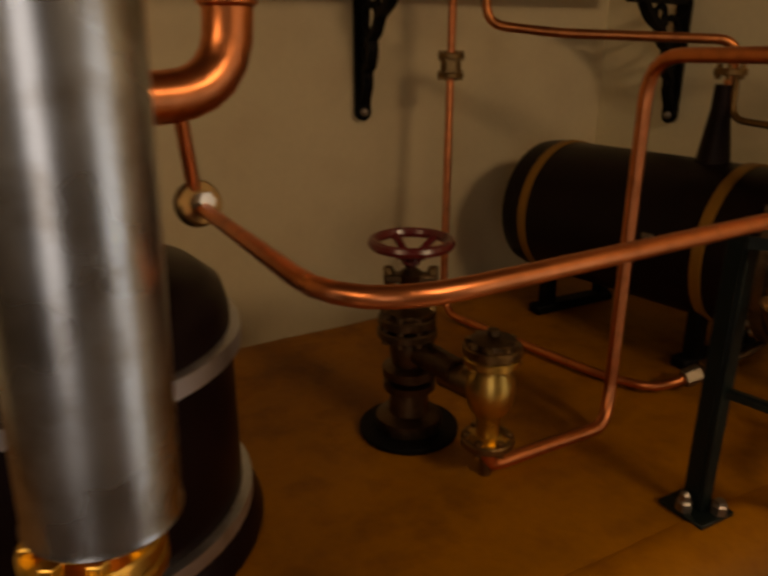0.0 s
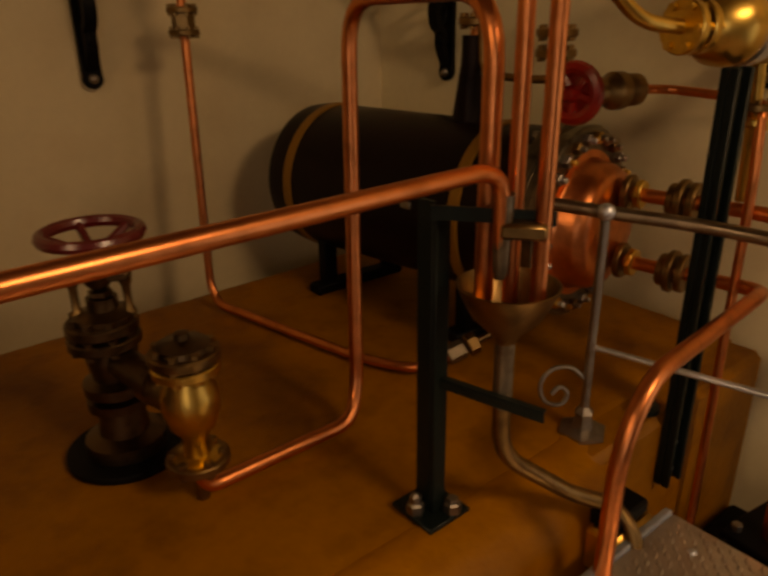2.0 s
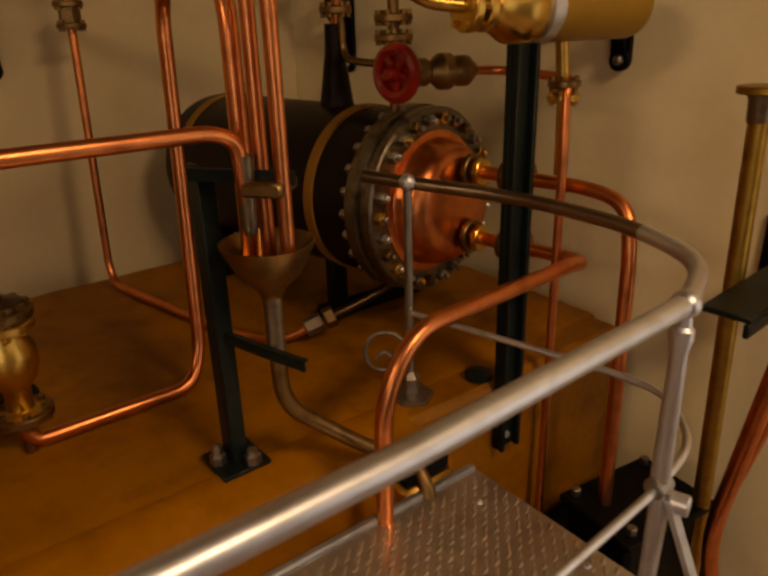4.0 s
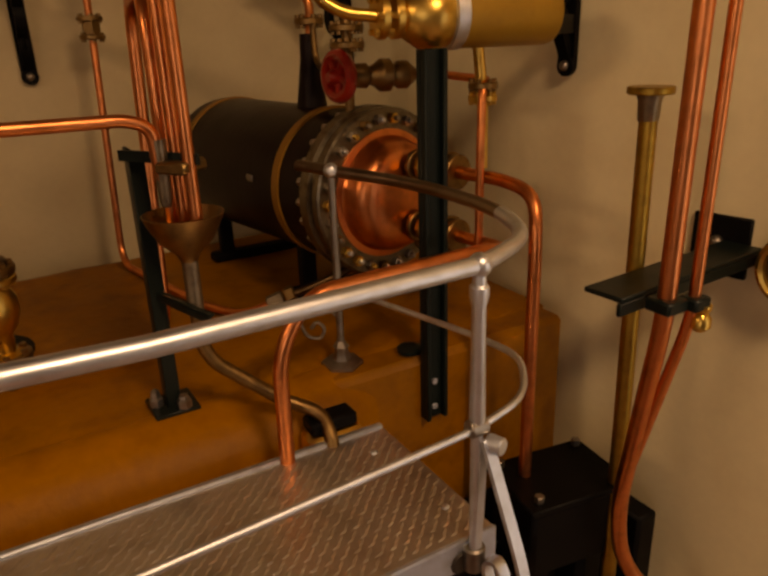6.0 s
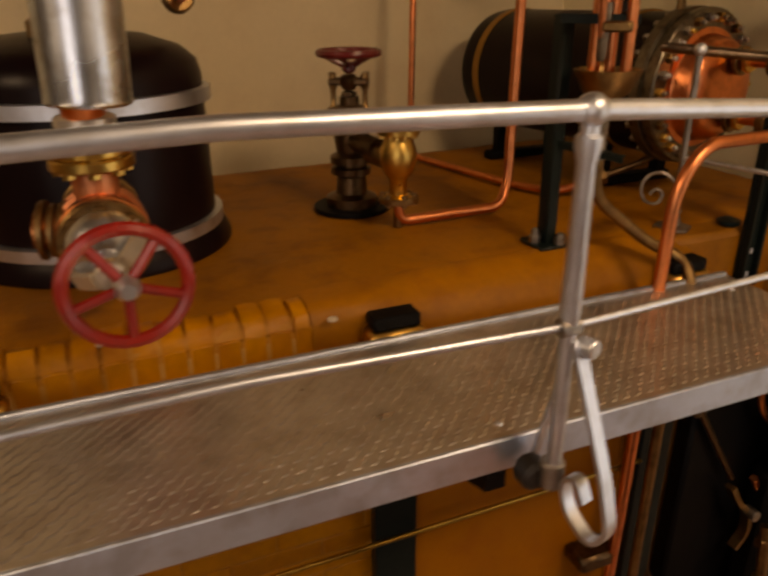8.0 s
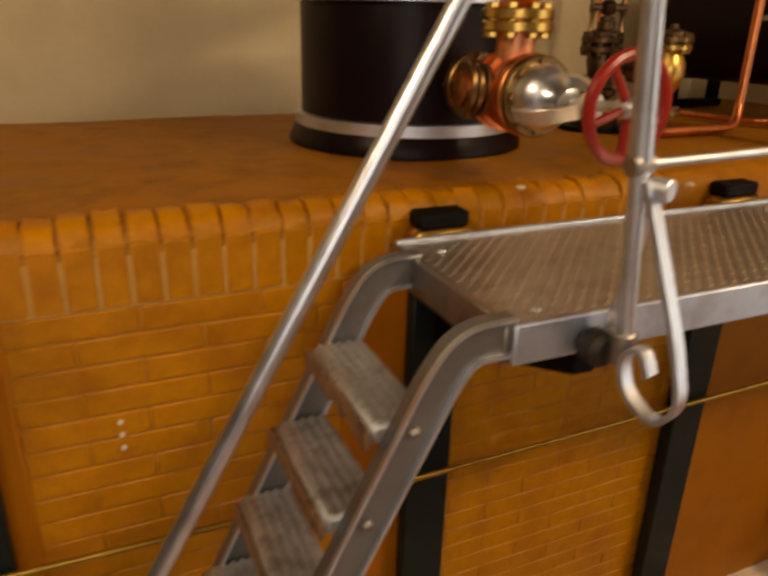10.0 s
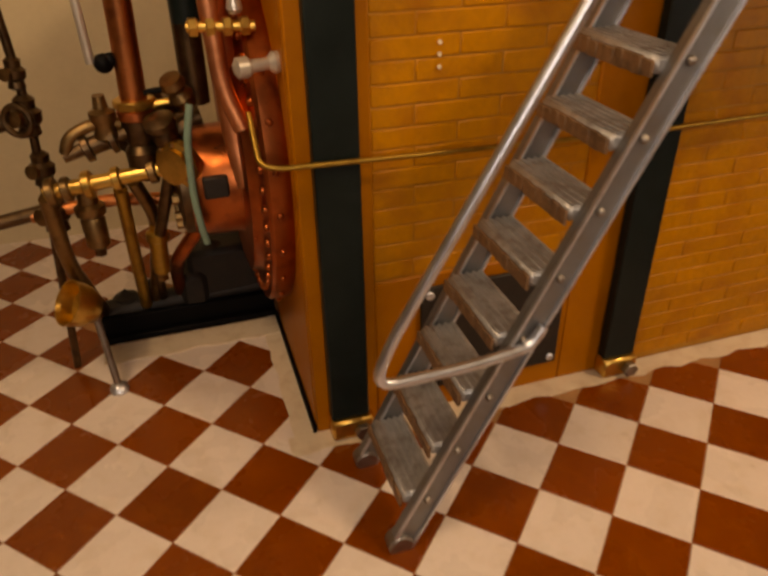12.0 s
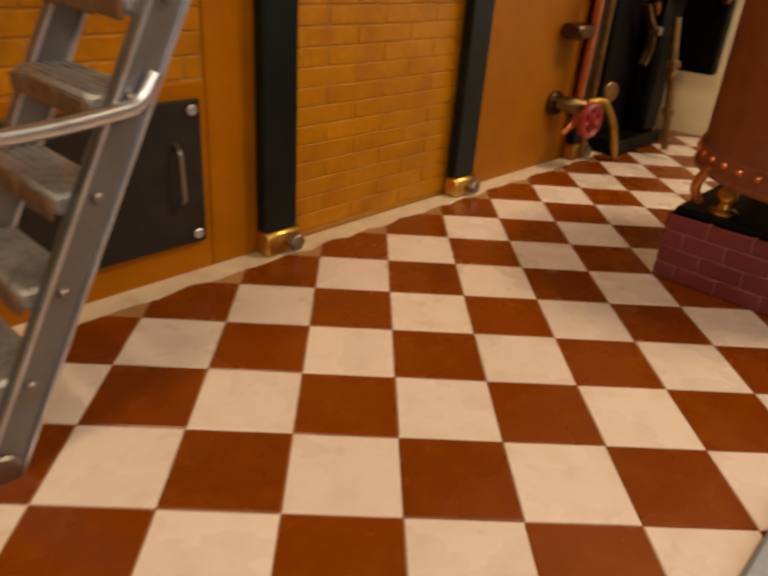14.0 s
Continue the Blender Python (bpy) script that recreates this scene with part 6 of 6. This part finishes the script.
for k, (x_, z_) in enumerate(((-0.80, 0.17), (-0.70, 0.20), (-0.47, 0.33))):
    stub = part("stub", Mesh().lathe([(0.030, 0.02), (0.030, z_ - 0.06), (0.044, z_ - 0.055), (0.044, z_ - 0.03), (0.022, z_ - 0.02), (0.0, z_)], (x_, 1.215, 0), (0, 0, 1), 14), SOOT, pit)
part("pipe", Mesh().tube([(-0.88, 1.20, 0.09), (-0.28, 1.20, 0.11)], 0.045, seg=16), SOOT, pit)
part("pipe", Mesh().tube([(-0.86, 1.295, 0.055), (-0.28, 1.295, 0.06)], 0.036, seg=16), SOOT, pit)
part("valve_block", Mesh().box((-0.60, 1.14, 0.02), (-0.50, 1.30, 0.22), 0.02), SOOT, pit)
bowl = thing("brass_bowl", (-0.845, 0.83, 0), "small brass tundish on a thin steel leg", "tundish")
part("leg", Mesh().tube([(-0.868, 0.90, 0.295), (-0.845, 0.83, 0.015)], 0.012), STEEL_DARK, bowl)
part("foot", Mesh().lathe([(0.03, 0.0), (0.032, 0.008), (0.026, 0.02), (0.01, 0.03)], (-0.845, 0.83, 0.002), (0, 0, 1), 14), STEEL, bowl)
part("cup", Mesh().lathe([(0.015, -0.02), (0.05, 0.0), (0.07, 0.04), (0.075, 0.09), (0.07, 0.09), (0.06, 0.04), (0.0, 0.01)], (-0.865, 0.90, 0.295), (-0.5, -0.25, 0.4), 20), BRASS, bowl)
solo("casing_foot_strip", Mesh().box((LEFT - 0.02, FACE - 0.006, 0.003), (LEFT - 0.0085, 1.10, 0.03), 0.002), BLACK, (LEFT, 0.7, 0.003), "black strip along the foot of the casing end", "strip", kind="structure")

# ---- bricks of the face, last ----
COURSE, LENGTH, PROUD = 0.054, 0.232, 0.0028
SOLDIER_Z0, SOLDIER_Z1, SOLDIER_W = TOP - 0.150, TOP - 0.028, 0.0565


def brick_mesh(w, h, depth=0.012):
    return Mesh().box((-w / 2, -depth / 2, -h / 2), (w / 2, depth / 2, h / 2), 0.003)


spots = []
course = 0
z = SOLDIER_Z0 - COURSE
while z > -0.03:
    x = -0.06 - (LENGTH / 2 if course % 2 else 0)
    while x < 1.628:
        x0, x1, z0, z1 = max(x, -0.06), min(x + LENGTH, 1.628), max(z, 0.0), z + COURSE
        for b0, b1, c0, c1 in BOARDS[1:3]:
            if z1 > c0 and z0 < c1 - 0.02:
                if x0 < b0 < x1:
                    x1 = b0
                elif x0 < b1 < x1:
                    x0 = b1
                elif x0 >= b0 and x1 <= b1:
                    x1 = x0
        if x1 - x0 > 0.02 and z1 - z0 > 0.02:
            spots.append((x0, x1, z0, z1))
        x += LENGTH
    course += 1
    z -= COURSE
x = -0.06
while x < 1.45:
    spots.append((x, x + SOLDIER_W, SOLDIER_Z0, SOLDIER_Z1))
    x += SOLDIER_W
spots.sort(key=lambda s: abs((s[0] + s[1]) / 2 - 0.25) + 0.3 * abs(s[2] - 1.0))
shared, rest = {}, Mesh()
rb = random.Random(3)
for k, (x0, x1, z0, z1) in enumerate(spots):
    tight = 0.0022 if x0 > 0.8 and z1 < 0.60 else 0.0045   # the lower courses here are nearly flush
    w, h = round(x1 - x0 - (0.0075 if z1 > SOLDIER_Z1 - 0.001 else tight), 3), round(z1 - z0 - tight, 3)
    y = FACE - PROUD + 0.006 + rb.uniform(-0.0008, 0.0008) + 0.004
    c = Vector(((x0 + x1) / 2, y, (z0 + z1) / 2))
    if k < 296:
        if (w, h) not in shared:
            shared[w, h] = data_of("brick", brick_mesh(w, h), BRICK, (0, 0, 0))
        ob = new("brick", shared[w, h])
        ob.location = c * S - casing.location
        ob.parent = casing
    else:
        b = brick_mesh(w, h)
        rest.add([p + c for p in b.v], b.f)
part("further_bricks", rest, BRICKS, casing, "varnished bricks further along", "stuff")
# worn tops of the upright bricks, lying back into the render
edge, re = Mesh(), random.Random(8)
x = -0.06
while x < 1.45:
    x1 = min(x + SOLDIER_W, 1.452)
    deep, lip, drop = 0.085 + re.uniform(-0.02, 0.02), re.uniform(0.0, 0.014), re.uniform(-0.006, 0.003)
    g0, g1 = x + 0.0025 + re.uniform(0, 0.004), x1 - 0.0025 - re.uniform(0, 0.004)
    ring = [(FACE + 0.0045, TOP - 0.040), (FACE + 0.002 + lip * 0.3, TOP - 0.030 + drop), (FACE + 0.005 + lip, TOP - 0.014 + drop), (FACE + 0.018 + lip, TOP + 0.001 + drop),
            (FACE + 0.045, TOP + 0.0105 + drop), (FACE + deep, TOP + 0.009), (FACE + deep + 0.02, TOP - 0.004), (FACE + 0.03, TOP - 0.040)]
    n = len(ring)
    edge.add([(gx, yy + re.uniform(-0.003, 0.003), zz + re.uniform(-0.004, 0.003)) for gx in (g0, (g0 + g1) / 2, g1) for yy, zz in ring],
             [tuple(range(n - 1, -1, -1)), tuple(range(2 * n, 3 * n))] + [(k * n + i, k * n + (i + 1) % n, (k + 1) * n + (i + 1) % n, (k + 1) * n + i) for k in (0, 1) for i in range(n)])
    x = x1
part("edge_bricks", edge, BRICKS, casing, "worn tops of the upright bricks", "stuff")
